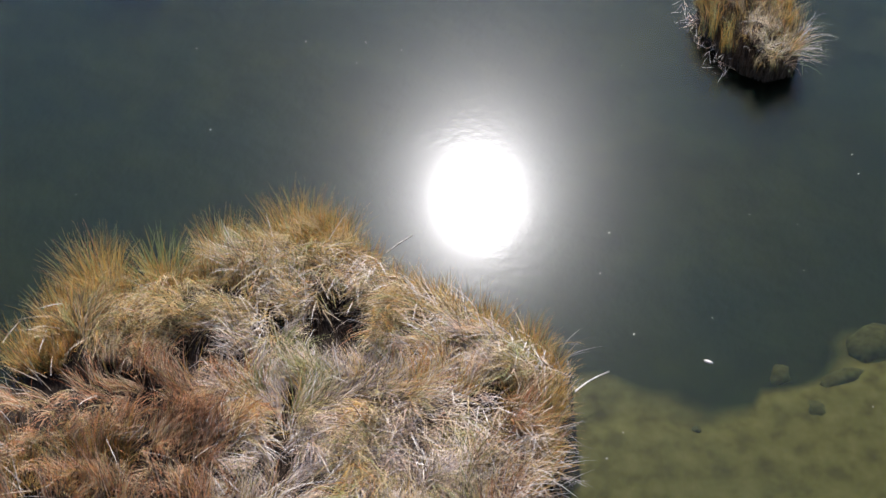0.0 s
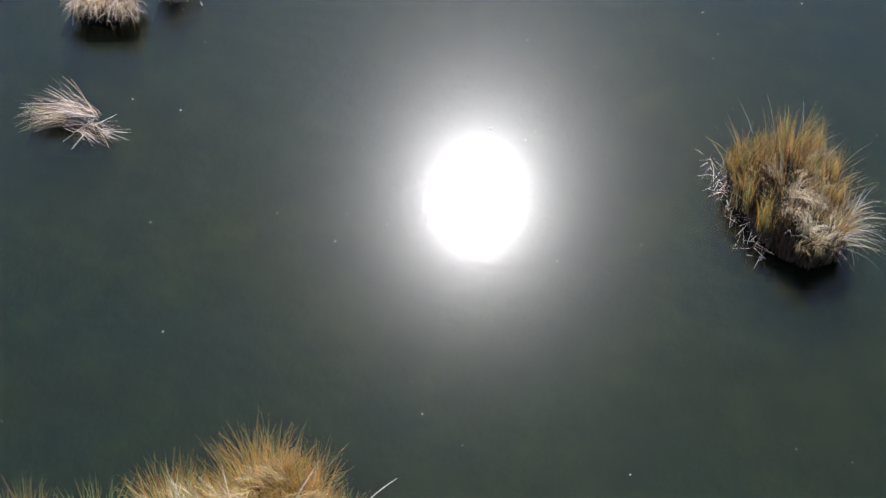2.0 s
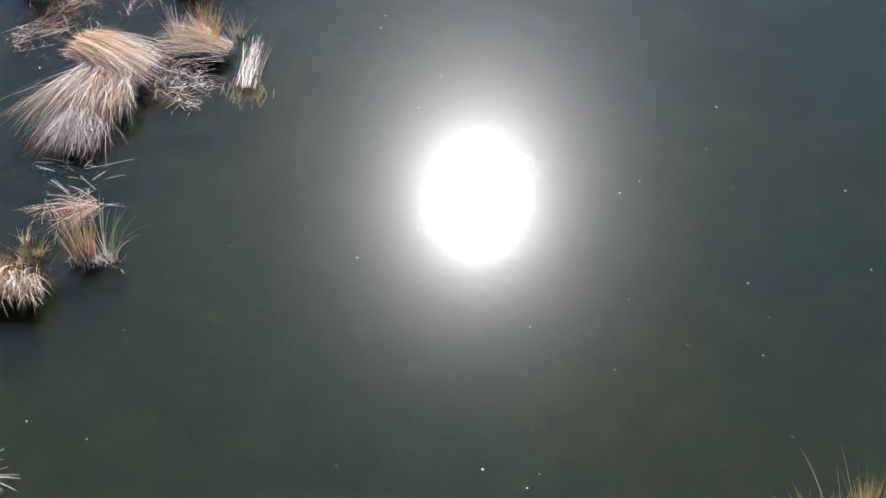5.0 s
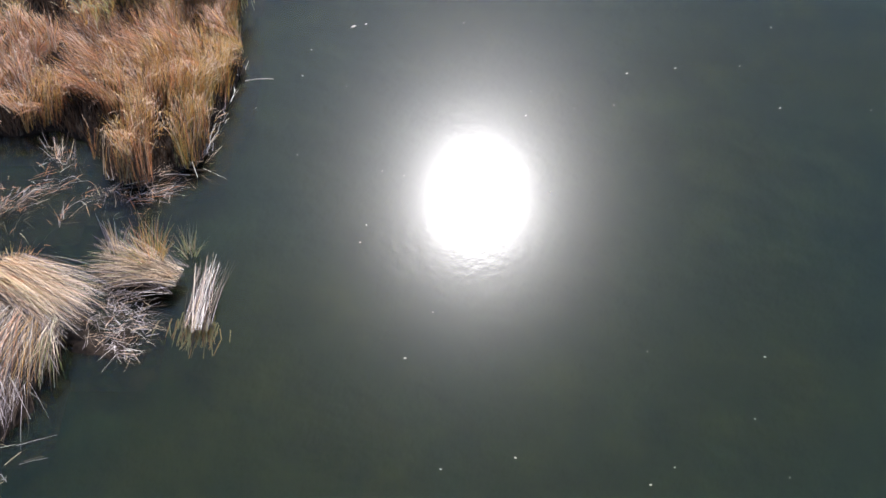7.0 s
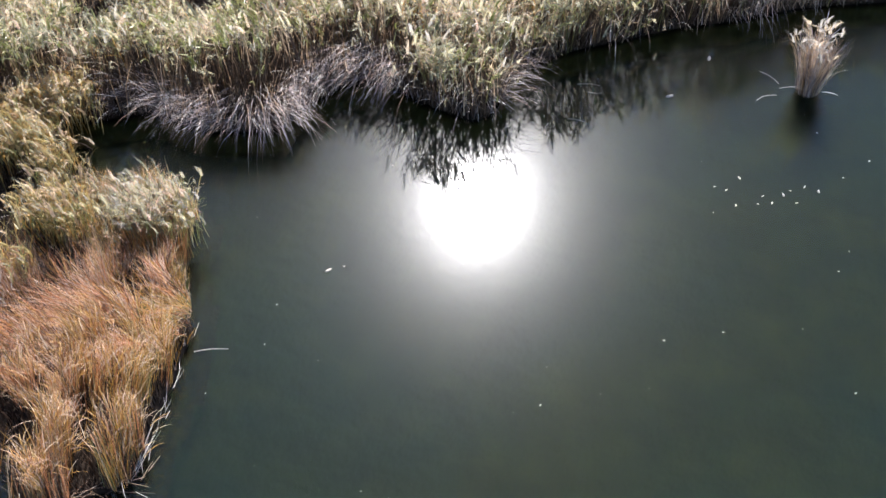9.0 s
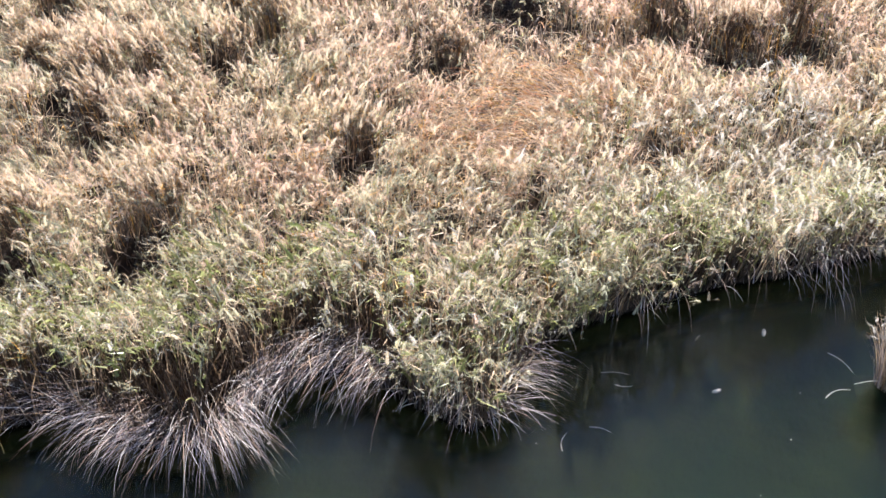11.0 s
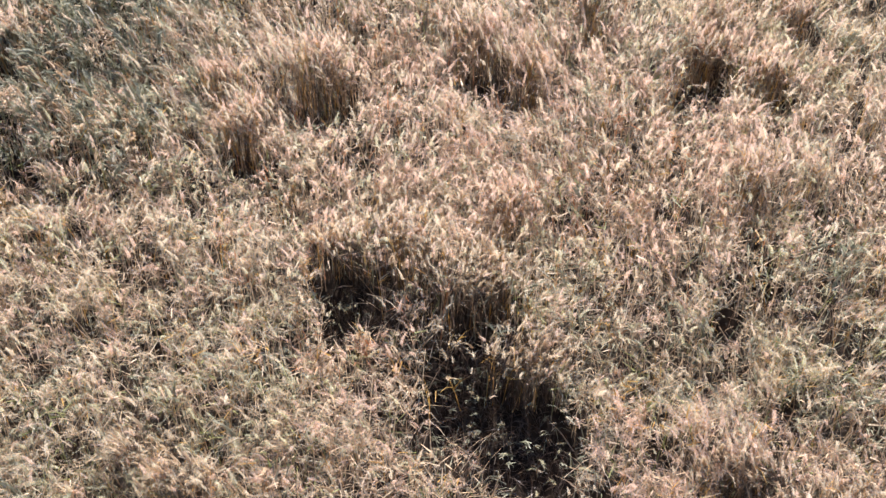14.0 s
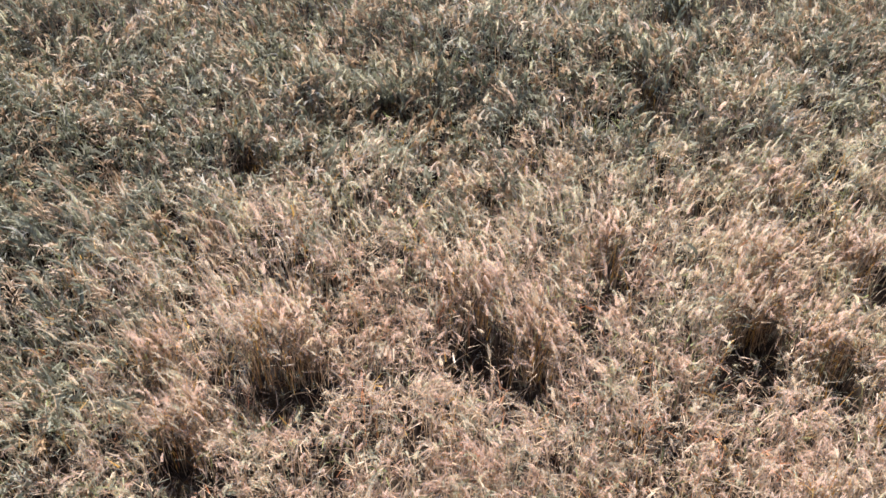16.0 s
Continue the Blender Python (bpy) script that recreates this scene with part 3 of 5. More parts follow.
# ---- tussock standing in the water ----
def tall_tussock():
    t = thing("grass_tussock", 5.4, 23.1, 0.0, "tall ochre and straw grass tussock standing in the water", "grass tussock")
    foot = [(4.45, 24.2), (5.1, 24.45), (5.85, 24.35), (6.2, 23.7), (6.2, 22.9), (5.95, 22.3), (5.5, 22.15), (5.15, 22.35), (4.85, 22.8), (4.6, 23.3)]
    mesh_part("root_mat", mat_of_roots(foot, 0.3, 31), PEAT, t, "dark wet root mass")
    lv = Leaves()
    x, y, r = clumps(foot, 27, 80, 0.05)
    split = (np.hypot((x - 5.0) / 0.2, (y - 23.2) / 0.5) < 1) | (np.hypot((x - 5.12) / 0.16, (y - 22.3) / 0.45) < 1) | (np.abs(x - 6.0 - 0.1 * np.sin(4 * y)) < 0.07) & (y < 23.7)
    keep = (field(x, y, 0.3, 33) > 0.34) & ~split
    x, y, r = x[keep], y[keep], r[keep]
    n = len(x)
    straw = (np.abs(x - 5.5 - 0.1 * (22.8 - y)) < 0.36 + 0.3 * (r[:, 3] - 0.5)) & (y < 23.8)
    kind = np.where(straw, choose(n, [M_KHAKI, M_STRAW, M_OCHRE, M_SHADE_ROT, M_GREEN], [4, 3, 1.5, 4, 1]), choose(n, [M_OCHRE, M_GREEN, M_KHAKI, M_SHADE_ROT], [5, 5, 1, 3]))
    az = np.where(straw, -0.6, 1.4) + np.where(straw, 5.5, 4.0) * (r[:, 0] - 0.5) + rng.normal(0, 0.5, n)
    # Lower clumps turn dark, painting in the shade between the blades.
    kind = np.where((r[:, 1] < 0.35) & (rng.random(n) < 0.7), choose(n, [M_SHADE_ROT, M_RUST], [5, 1]), kind)
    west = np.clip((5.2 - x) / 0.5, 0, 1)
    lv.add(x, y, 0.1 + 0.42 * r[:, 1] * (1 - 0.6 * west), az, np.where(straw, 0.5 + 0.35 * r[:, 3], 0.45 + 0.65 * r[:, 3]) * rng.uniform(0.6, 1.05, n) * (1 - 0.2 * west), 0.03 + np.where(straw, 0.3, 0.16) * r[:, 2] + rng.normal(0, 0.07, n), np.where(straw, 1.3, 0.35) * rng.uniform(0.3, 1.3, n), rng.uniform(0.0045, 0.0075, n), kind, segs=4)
    # Added dark stems in the split and under the overhang, coloured as shade.
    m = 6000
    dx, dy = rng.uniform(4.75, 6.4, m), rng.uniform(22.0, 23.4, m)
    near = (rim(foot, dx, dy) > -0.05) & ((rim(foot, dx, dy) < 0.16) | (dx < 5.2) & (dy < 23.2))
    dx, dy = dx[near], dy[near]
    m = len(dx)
    lv.add(dx, dy, 0.05, rng.uniform(0, 6.28, m), rng.uniform(0.2, 0.5, m), rng.uniform(0, 0.2, m), rng.uniform(0.1, 0.5, m), 0.018, M_SHADE_ROT, segs=3)
    shade_core(lv, foot, 1100, 0.4, 0.8)
    cx, cy = scatter(foot, 26)
    ok = (cx > 5.2) & (np.abs(cx - 5.5 - 0.1 * (22.8 - cy)) < 0.35) & (cy < 23.9)
    cx, cy = cx[ok], cy[ok]
    curls(lv, cx, cy, rng.uniform(0.5, 0.72, len(cx)), rng.uniform(0, 6.28, len(cx)), 26, 0.46, [M_STRAW, M_KHAKI, M_WHITE, M_GREEN, M_SHADE_ROT], [4, 3, 2, 1.5, 3], 0.6, 1.5, 0.006)
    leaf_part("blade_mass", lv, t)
    for cx, cy, h in ((5.6, 24.15, 0.95), (4.8, 24.0, 0.75), (5.95, 23.3, 0.95), (5.2, 24.15, 0.75), (6.0, 22.7, 0.75), (4.75, 23.65, 0.65), (5.85, 23.9, 0.85)):
        lv = Leaves()
        tuft(lv, cx, cy, 0.15, 0.17, h, 280, [M_OCHRE, M_RUST, M_GREEN, M_KHAKI, M_SHADE_ROT], [5, 1.5, 3, 1, 3], 0.13, 0.55, 0.006)
        leaf_part("upright_tuft", lv, t, "upright ochre blades")
    lv = Leaves()
    n = 110
    a = rng.uniform(-1.3, 0.7, n)
    lv.add(5.65 + 0.45 * np.cos(a), 22.65 + 0.45 * np.sin(a), rng.uniform(0.3, 0.6, n), a + rng.normal(0, 0.5, n), rng.uniform(0.35, 0.85, n), rng.uniform(0.4, 1.1, n), rng.uniform(0.6, 1.5, n), 0.006, choose(n, [M_HAY, M_WHITE, M_GREY, M_GREEN, M_SHADE_ROT], [2, 3, 2, 2, 3]), segs=4)
    leaf_part("drooping_skirt", lv, t, "pale drooping blades")
    lv = Leaves()
    wx, wy = scatter(foot, 90 / 2.9)
    n = len(wx)
    a = np.arctan2(wy - 23.2, wx - 5.4) + rng.normal(0, 0.4, n)
    lv.add(wx, wy, rng.uniform(0.35, 0.6, n), a, rng.uniform(0.45, 0.95, n), rng.uniform(0.35, 0.8, n), rng.uniform(0.2, 0.9, n), 0.006, choose(n, [M_KHAKI, M_WHITE, M_GREEN, M_OCHRE], [3, 2, 2, 2]), segs=4)
    tagged(leaf_part("stray_grass", lv, t, "long stray blades"), kind="stuff")
    lv = Leaves()
    litter(lv, [(4.2, 24.5), (4.6, 24.4), (4.95, 22.4), (4.7, 22.2), (4.4, 23.2)], 300, 0.02, 0.3, 0.08, 0.36, [M_WHITE, M_GREY, M_BLUSH, M_SHADE_ROT], [1.2, 2, 2, 3], -1.6, 1.3, 0.0045)
    leaf_part("dead_litter", lv, t, "bleached dead stems along the water")
    return t


tall_tussock()


# ---- small rafts and tussocks in open water ----
def fallen_raft():
    t = thing("reed_raft", -6.65, 25.6, 0.0, "small raft of fallen straw stems floating on the lake", "reed raft")
    mesh_part("root_mat", mat_of_roots(oval(-6.55, 25.5, 0.62, 0.28, 14, -0.35), 0.05, 41), PEAT, t)
    lv = Leaves()
    bundle(lv, (-6.1, 25.5), (-7.25, 25.85), 0.24, 0.04, 0.16, 60, [M_STRAW, M_BLUSH, M_WHITE, M_WHITE, M_SHADE_ROT], [2, 4, 1.5, 2, 2], 0.4, 0.32, 0.006)
    bundle(lv, (-6.55, 25.45), (-7.25, 25.5), 0.2, 0.03, 0.16, 45, [M_STRAW, M_GREEN, M_OCHRE, M_SHADE_ROT], [4, 2, 1, 2], 0.4, 0.3, 0.006)
    leaf_part("sheaf", lv, t, "bent sheaf of straw")
    lv = Leaves()
    litter(lv, oval(-6.18, 25.28, 0.42, 0.17, 12, -0.2), 130, 0.02, 0.16, 0.15, 0.5, [M_GREY, M_WHITE, M_BLUSH, M_SHADE_ROT], [2, 2, 3, 3], -0.4, 0.7)
    leaf_part("stem_litter", lv, t, "broken grey stems")


def shaggy_tussock():
    t = thing("grass_tussock", -6.5, 28.8, 0.0, "low shaggy straw tussock with pale drooping skirt", "grass tussock")
    foot = [(-7.2, 28.55), (-7.1, 29.05), (-6.5, 29.2), (-5.95, 29.15), (-5.82, 28.75), (-5.9, 28.4), (-6.5, 28.3)]
    mesh_part("root_mat", mat_of_roots(foot, 0.3, 51), PEAT, t, "dark wet root mass")
    lv = Leaves()
    x, y, r = clumps(foot, 42, 40, 0.05)
    n = len(x)
    # Low clumps are near black, as the shade between blades would be.
    lv.add(x, y, 0.25 + 0.15 * r[:, 1], rng.normal(-1.2, 1.3, n) + 2.5 * (r[:, 0] - 0.5), (0.2 + 0.22 * r[:, 3]) * rng.uniform(0.6, 1.05, n), 0.05 + 0.5 * r[:, 2] + rng.normal(0, 0.08, n), rng.uniform(0.3, 1.3, n), 0.008, np.where(r[:, 1] < 0.35, M_SHADE_ROT, choose(n, [M_STRAW, M_GREEN, M_KHAKI, M_SHADE_ROT, M_OCHRE], [2, 4, 4, 2, 2])), segs=3)
    leaf_part("blade_mass", lv, t)
    lv = Leaves()
    n = 800
    x = rng.uniform(-7.0, -5.8, n)
    # Dark blades among the pale ones stand for shade.
    lv.add(x, 28.5 + rng.normal(0, 0.12, n) - 0.12 * (x + 6.5), rng.uniform(0.2, 0.5, n), -1.55 + 0.4 * (x + 6.5) + rng.normal(0, 0.35, n), rng.uniform(0.25, 0.5, n), rng.uniform(0.6, 1.3, n), rng.uniform(0.8, 1.7, n), 0.008, choose(n, [M_STRAW, M_WHITE, M_BLUSH, M_KHAKI, M_SHADE_ROT], [2, 2, 3, 3, 5]), segs=4)
    leaf_part("skirt", lv, t, "pale drooping skirt of dead blades")


def standing_reeds():
    t = thing("reed_clump", -5.2, 29.15, 0.0, "slim upright reeds with a broken ledge of stems", "reed clump")
    mesh_part("root_mat", mat_of_roots(oval(-5.2, 29.2, 0.3, 0.2, 12), 0.04, 61), PEAT, t)
    lv = Leaves()
    tuft(lv, -5.32, 29.15, 0.0, 0.16, 0.95, 150, [M_RUST, M_GREEN, M_SHADE_ROT, M_HAY], [2.5, 1.5, 5, 2.5], 0.12, 0.2, 0.008)
    leaf_part("rust_stand", lv, t, "upright rust stems")
    lv = Leaves()
    tuft(lv, -4.95, 29.2, 0.0, 0.12, 1.1, 34, [M_GREEN, M_HAY, M_WHITE], [3, 1, 1], 0.2, 0.8, 0.008, (0.12, 0))
    leaf_part("green_stand", lv, t, "leaning green reed stems")
    lv = Leaves()
    n = 130
    lv.add(-5.2 + rng.normal(0, 0.2, n), 29.1 + rng.normal(0, 0.08, n), 0.02, -np.pi / 2 + rng.normal(0, 0.8, n), rng.uniform(0.15, 0.35, n), rng.uniform(0.1, 0.7, n), 0.3, 0.012, choose(n, [M_GREY, M_WHITE], [2, 1]))
    leaf_part("stubble", lv, t, "grey stubble at the waterline")
    lv = Leaves()
    bundle(lv, (-5.3, 30.05), (-6.1, 29.75), 0.35, 0.1, 0.18, 60, [M_HAY, M_RUST, M_WHITE, M_SHADE_ROT], [3, 2, 0.7, 2], 0.3, 0.5)
    litter(lv, oval(-5.7, 30.1, 0.5, 0.3, 12), 60, 0.03, 0.3, 0.2, 0.6, [M_WHITE, M_HAY], [2, 2])
    leaf_part("broken_ledge", lv, t, "broken straw ledge")


fallen_raft()
shaggy_tussock()
standing_reeds()


# ---- collapsed reed beds beside the spit ----
def straw_sheaf():
    t = thing("reed_raft", -5.5, 33.5, 0.0, "collapsed sheaf of golden straw reeds lying on the water", "reed raft")
    mesh_part("root_mat", mat_of_roots([(-6.3, 34.0), (-5.9, 34.3), (-4.8, 33.8), (-3.95, 33.3), (-4.2, 32.5), (-5.0, 32.6), (-6.0, 33.3)], 0.04, 71), PEAT, t, "dark sodden roots")
    lv = Leaves()
    bundle(lv, (-6.2, 33.98), (-4.95, 33.3), 0.6, 0.22, 0.44, 640, [M_HAY, M_STRAW, M_BLUSH, M_RUST, M_KHAKI, M_SHADE_ROT], [4, 5, 1.5, 1, 1.5, 2], 0.26, 0.17)
    leaf_part("sheaf", lv, t, "golden straw stems lying side by side")
    lv = Leaves()
    tuft(lv, -6.1, 34.0, 0.25, 0.3, 0.4, 240, [M_RUST, M_OCHRE, M_HAY], [3, 3, 1], 0.8, 0.7)
    leaf_part("bent_tops", lv, t, "bent rust tops")
    lv = Leaves()
    litter(lv, [(-4.9, 34.1), (-4.1, 33.7), (-3.8, 33.2), (-4.2, 32.6), (-4.9, 33.0)], 620, 0.02, 0.2, 0.08, 0.36, [M_GREY, M_WHITE, M_BLUSH, M_HAY, M_SHADE_ROT], [3, 0.8, 1, 1, 6], -0.5, 0.9, 0.005)
    leaf_part("stem_litter", lv, t, "broken grey stems in the water")


def draped_reeds():
    t = thing("reed_raft", -5.9, 32.2, 0.0, "collapsed pale reeds draped down into the water", "reed raft")
    mesh_part("root_mat", mat_of_roots([(-6.9, 32.3), (-6.3, 33.3), (-5.3, 33.2), (-5.2, 31.8), (-5.6, 31.2), (-6.6, 31.3), (-7.2, 31.6)], 0.03, 81), PEAT, t)
    lv = Leaves()
    for s, e, half, m, kinds, ws in (((-6.1, 33.2), (-7.0, 31.9), 0.2, 75, [M_HAY, M_WHITE, M_SHADE_ROT], [3, 1, 3]), ((-6.0, 33.2), (-6.5, 31.8), 0.2, 90, [M_HAY, M_SAGE, M_BLUSH, M_SHADE_ROT], [3, 2, 1, 3]), ((-5.75, 33.2), (-6.0, 31.85), 0.18, 90, [M_HAY, M_RUST, M_WHITE, M_SHADE_ROT], [3, 2, 0.7, 3]),
                                     ((-5.5, 33.15), (-5.6, 31.9), 0.15, 80, [M_OCHRE, M_HAY, M_SHADE_ROT], [2, 3, 2]), ((-5.25, 33.0), (-5.25, 32.1), 0.13, 60, [M_GREEN, M_HAY, M_SHADE_ROT], [2, 3, 2])):
        bundle(lv, s, e, 0.55, 0.14, half, int(0.8 * m), kinds, ws, 0.25, 0.2)
    leaf_part("draped_sheaf", lv, t, "pale straw stems draped downwards")
    lv = Leaves()
    bundle(lv, (-5.95, 32.2), (-6.1, 31.35), 0.42, 0.04, 0.48, 300, [M_GREY, M_WHITE, M_SHADE_ROT], [4, 0.5, 5], 0.2, 0.4)
    leaf_part("grey_stubble", lv, t, "weathered grey lower stems")
    lv = Leaves()
    litter(lv, [(-6.9, 31.4), (-5.1, 31.5), (-5.3, 30.9), (-6.4, 30.9)], 34, 0.01, 0.08, 0.15, 0.6, [M_WHITE, M_HAY, M_GREY, M_SHADE_ROT], [1.5, 1, 2, 3], 0.0, 0.7)
    leaf_part("stem_mat", lv, t, "pale stems floating at the foot")


def mixed_raft():
    t = thing("reed_raft", -4.3, 34.3, 0.0, "straw raft with one upright ochre tuft", "reed raft")
    mesh_part("root_mat", mat_of_roots([(-4.9, 34.5), (-4.2, 34.6), (-3.6, 34.2), (-3.7, 33.9), (-4.5, 34.0)], 0.04, 91), PEAT, t)
    lv = Leaves()
    bundle(lv, (-3.75, 34.1), (-4.95, 34.45), 0.28, 0.06, 0.28, 330, [M_HAY, M_STRAW, M_GREEN, M_SHADE_ROT], [4, 3, 1, 2], 0.35, 0.26)
    leaf_part("sheaf", lv, t, "bowed straw sheaf")
    lv = Leaves()
    tuft(lv, -4.15, 34.5, 0.05, 0.2, 0.72, 230, [M_HAY, M_RUST, M_GREEN, M_OCHRE], [3, 2, 2, 2], 0.24, 0.5, 0.008)
    leaf_part("upright_tuft", lv, t, "upright ochre tuft")
    lv = Leaves()
    tuft(lv, -4.75, 34.75, 0.03, 0.12, 0.6, 45, [M_HAY, M_GREY], [2, 2], 0.35, 0.3)
    leaf_part("thin_stem_stand", lv, t, "thin scattered stems")
    lv = Leaves()
    tuft(lv, -3.6, 34.75, 0.0, 0.14, 0.5, 60, [M_GREEN, M_HAY, M_SAGE], [2, 2, 2], 0.3, 0.6, 0.007)
    leaf_part("green_sprout", lv, t, "small green sprout")


def bleached_stems():
    t = thing("reed_raft", -3.2, 34.0, 0.0, "row of bleached white reed stems lying on the water", "reed raft")
    lv = Leaves()
    bundle(lv, (-3.27, 33.25), (-3.2, 34.45), 0.10, 0.06, 0.2, 50, [M_WHITE, M_BLUSH, M_GREY, M_STRAW, M_SHADE_ROT], [4, 2, 1, 1.5, 2], 0.14, 0.09, 0.0065)
    leaf_part("bleached_sheaf", lv, t)
    lv = Leaves()
    n = 150
    lv.add(-3.3 + rng.normal(0, 0.17, n), 33.4 + rng.normal(0, 0.12, n), rng.uniform(-0.12, -0.03, n), -np.pi / 2 + rng.normal(0, 0.2, n), rng.uniform(0.2, 0.4, n), 1.55, 0.05, 0.018, choose(n, [M_HAY, M_RUST], [3, 1]), blunt=0.6)
    leaf_part("drowned_sheaf", lv, t, "brown drowned ends of the stems")


def stem_wreck(cx, cy, rx, ry, turn, count, label):
    """Fallen stems that mostly lie one way, with stray ones across."""
    t = thing("reed_wreck", cx, cy, 0.0, label, "dead reeds")
    mesh_part("root_mat", mat_of_roots(oval(cx, cy, rx * 0.85, ry * 0.9, 12, turn), 0.02, 77), PEAT, t)
    lv = Leaves()
    count = int(count * 0.95)
    knots = rng.uniform(-1, 1, (9, 2))
    which = rng.integers(0, 9, count)
    u, v = (0.75 * knots[which, 0] + rng.normal(0, 0.22, count)) * rx, (0.7 * knots[which, 1] + rng.normal(0, 0.3, count)) * ry
    x, y = cx + u * math.cos(turn) - v * math.sin(turn), cy + u * math.sin(turn) + v * math.cos(turn)
    stray = rng.random(count) < 0.35
    head = turn + rng.normal(0, 0.5, 9)[which]
    lv.add(x, y, rng.uniform(0.01, 0.18, count), np.where(stray, rng.uniform(-3, 3, count), head + rng.normal(0, 0.25, count)), np.where(stray, 0.22, 0.42) * rng.uniform(0.3, 1.3, count), rng.uniform(1.2, 1.58, count), rng.uniform(0.0, 0.4, count), 0.0048,
           choose(count, [M_BLUSH, M_RUST, M_GREY, M_SHADE_ROT, M_WHITE], [2.4, 2, 3, 6, 1.4]), segs=3, blunt=0.5)
    m = count // 2
    lv.add(cx + rng.normal(0, 0.5 * rx, m), cy + rng.normal(0, 0.55 * rx, m), 0.02, rng.uniform(0, 6.28, m), rng.uniform(0.08, 0.3, m), rng.uniform(0.3, 1.5, m), rng.uniform(0.4, 1.5, m), 0.008, choose(m, [M_RUST, M_HAY, M_SHADE_ROT, M_WHITE], [2, 1, 6, 0.6]))
    tagged(leaf_part("tangle", lv, t), kind="stuff")


straw_sheaf()
draped_reeds()
mixed_raft()
bleached_stems()
stem_wreck(-6.6, 35.75, 0.85, 0.28, 0.7, 200, "long heap of broken pinkish reed stems on the water")
stem_wreck(-7.4, 34.75, 0.55, 0.35, 0.5, 150, "tangle of broken reed stems among roots")
stem_wreck(-5.15, 35.95, 0.45, 0.14, 0.25, 60, "few broken stems beside the spit")
stem_wreck(-4.45, 35.95, 0.5, 0.12, 0.4, 80, "grey stems washed against the spit")
stem_wreck(-5.75, 35.5, 0.16, 0.12, 0.9, 26, "small knot of drowned stems")
stem_wreck(-6.0, 36.75, 0.4, 0.2, 2.2, 60, "sparse stems in the gap of the spit")


def rusty_tuft():
    t = thing("reed_clump", -7.5, 36.25, 0.0, "rust-brown reed clump among broken stems", "reed clump")
    mesh_part("root_mat", mat_of_roots(oval(-7.5, 36.2, 0.5, 0.35, 14), 0.05, 131), PEAT, t)
    lv = Leaves()
    tuft(lv, -7.5, 36.2, 0.02, 0.42, 0.95, 640, [M_RUST, M_OCHRE, M_HAY, M_SHADE_ROT], [3, 3, 2, 5], 0.18, 0.5, 0.007)
    leaf_part("stem_stand", lv, t)


rusty_tuft()


# ---- spit of rusty grass ----
def spit_gap(x, y):
    out = np.zeros(len(x), bool)
    for gx, gy, rx, ry in ((-5.75, 37.4, 0.5, 0.6), (-4.25, 37.0, 0.2, 0.8), (-5.05, 36.9, 0.28, 0.5), (-7.3, 41.3, 1.0, 0.75), (-5.9, 42.0, 0.7, 0.4), (-5.2, 42.45, 1.1, 0.45), (-6.64, 41.86, 0.7, 0.7), (-6.15, 41.0, 0.7, 0.7), (-6.9, 40.2, 0.6, 0.5), (-4.2, 39.6, 0.3, 0.16), (-5.6, 39.3, 0.35, 0.18), (-6.4, 38.6, 0.4, 0.25), (-5.2, 40.3, 0.4, 0.5), (-3.95, 40.45, 0.5, 0.14), (-6.6, 40.0, 0.3, 0.2), (-4.9, 38.5, 0.25, 0.15)):
        out |= np.hypot((x - gx) / rx, (y - gy) / ry) < 0.7 + 0.6 * field(x, y, 0.25, 118)
    return out


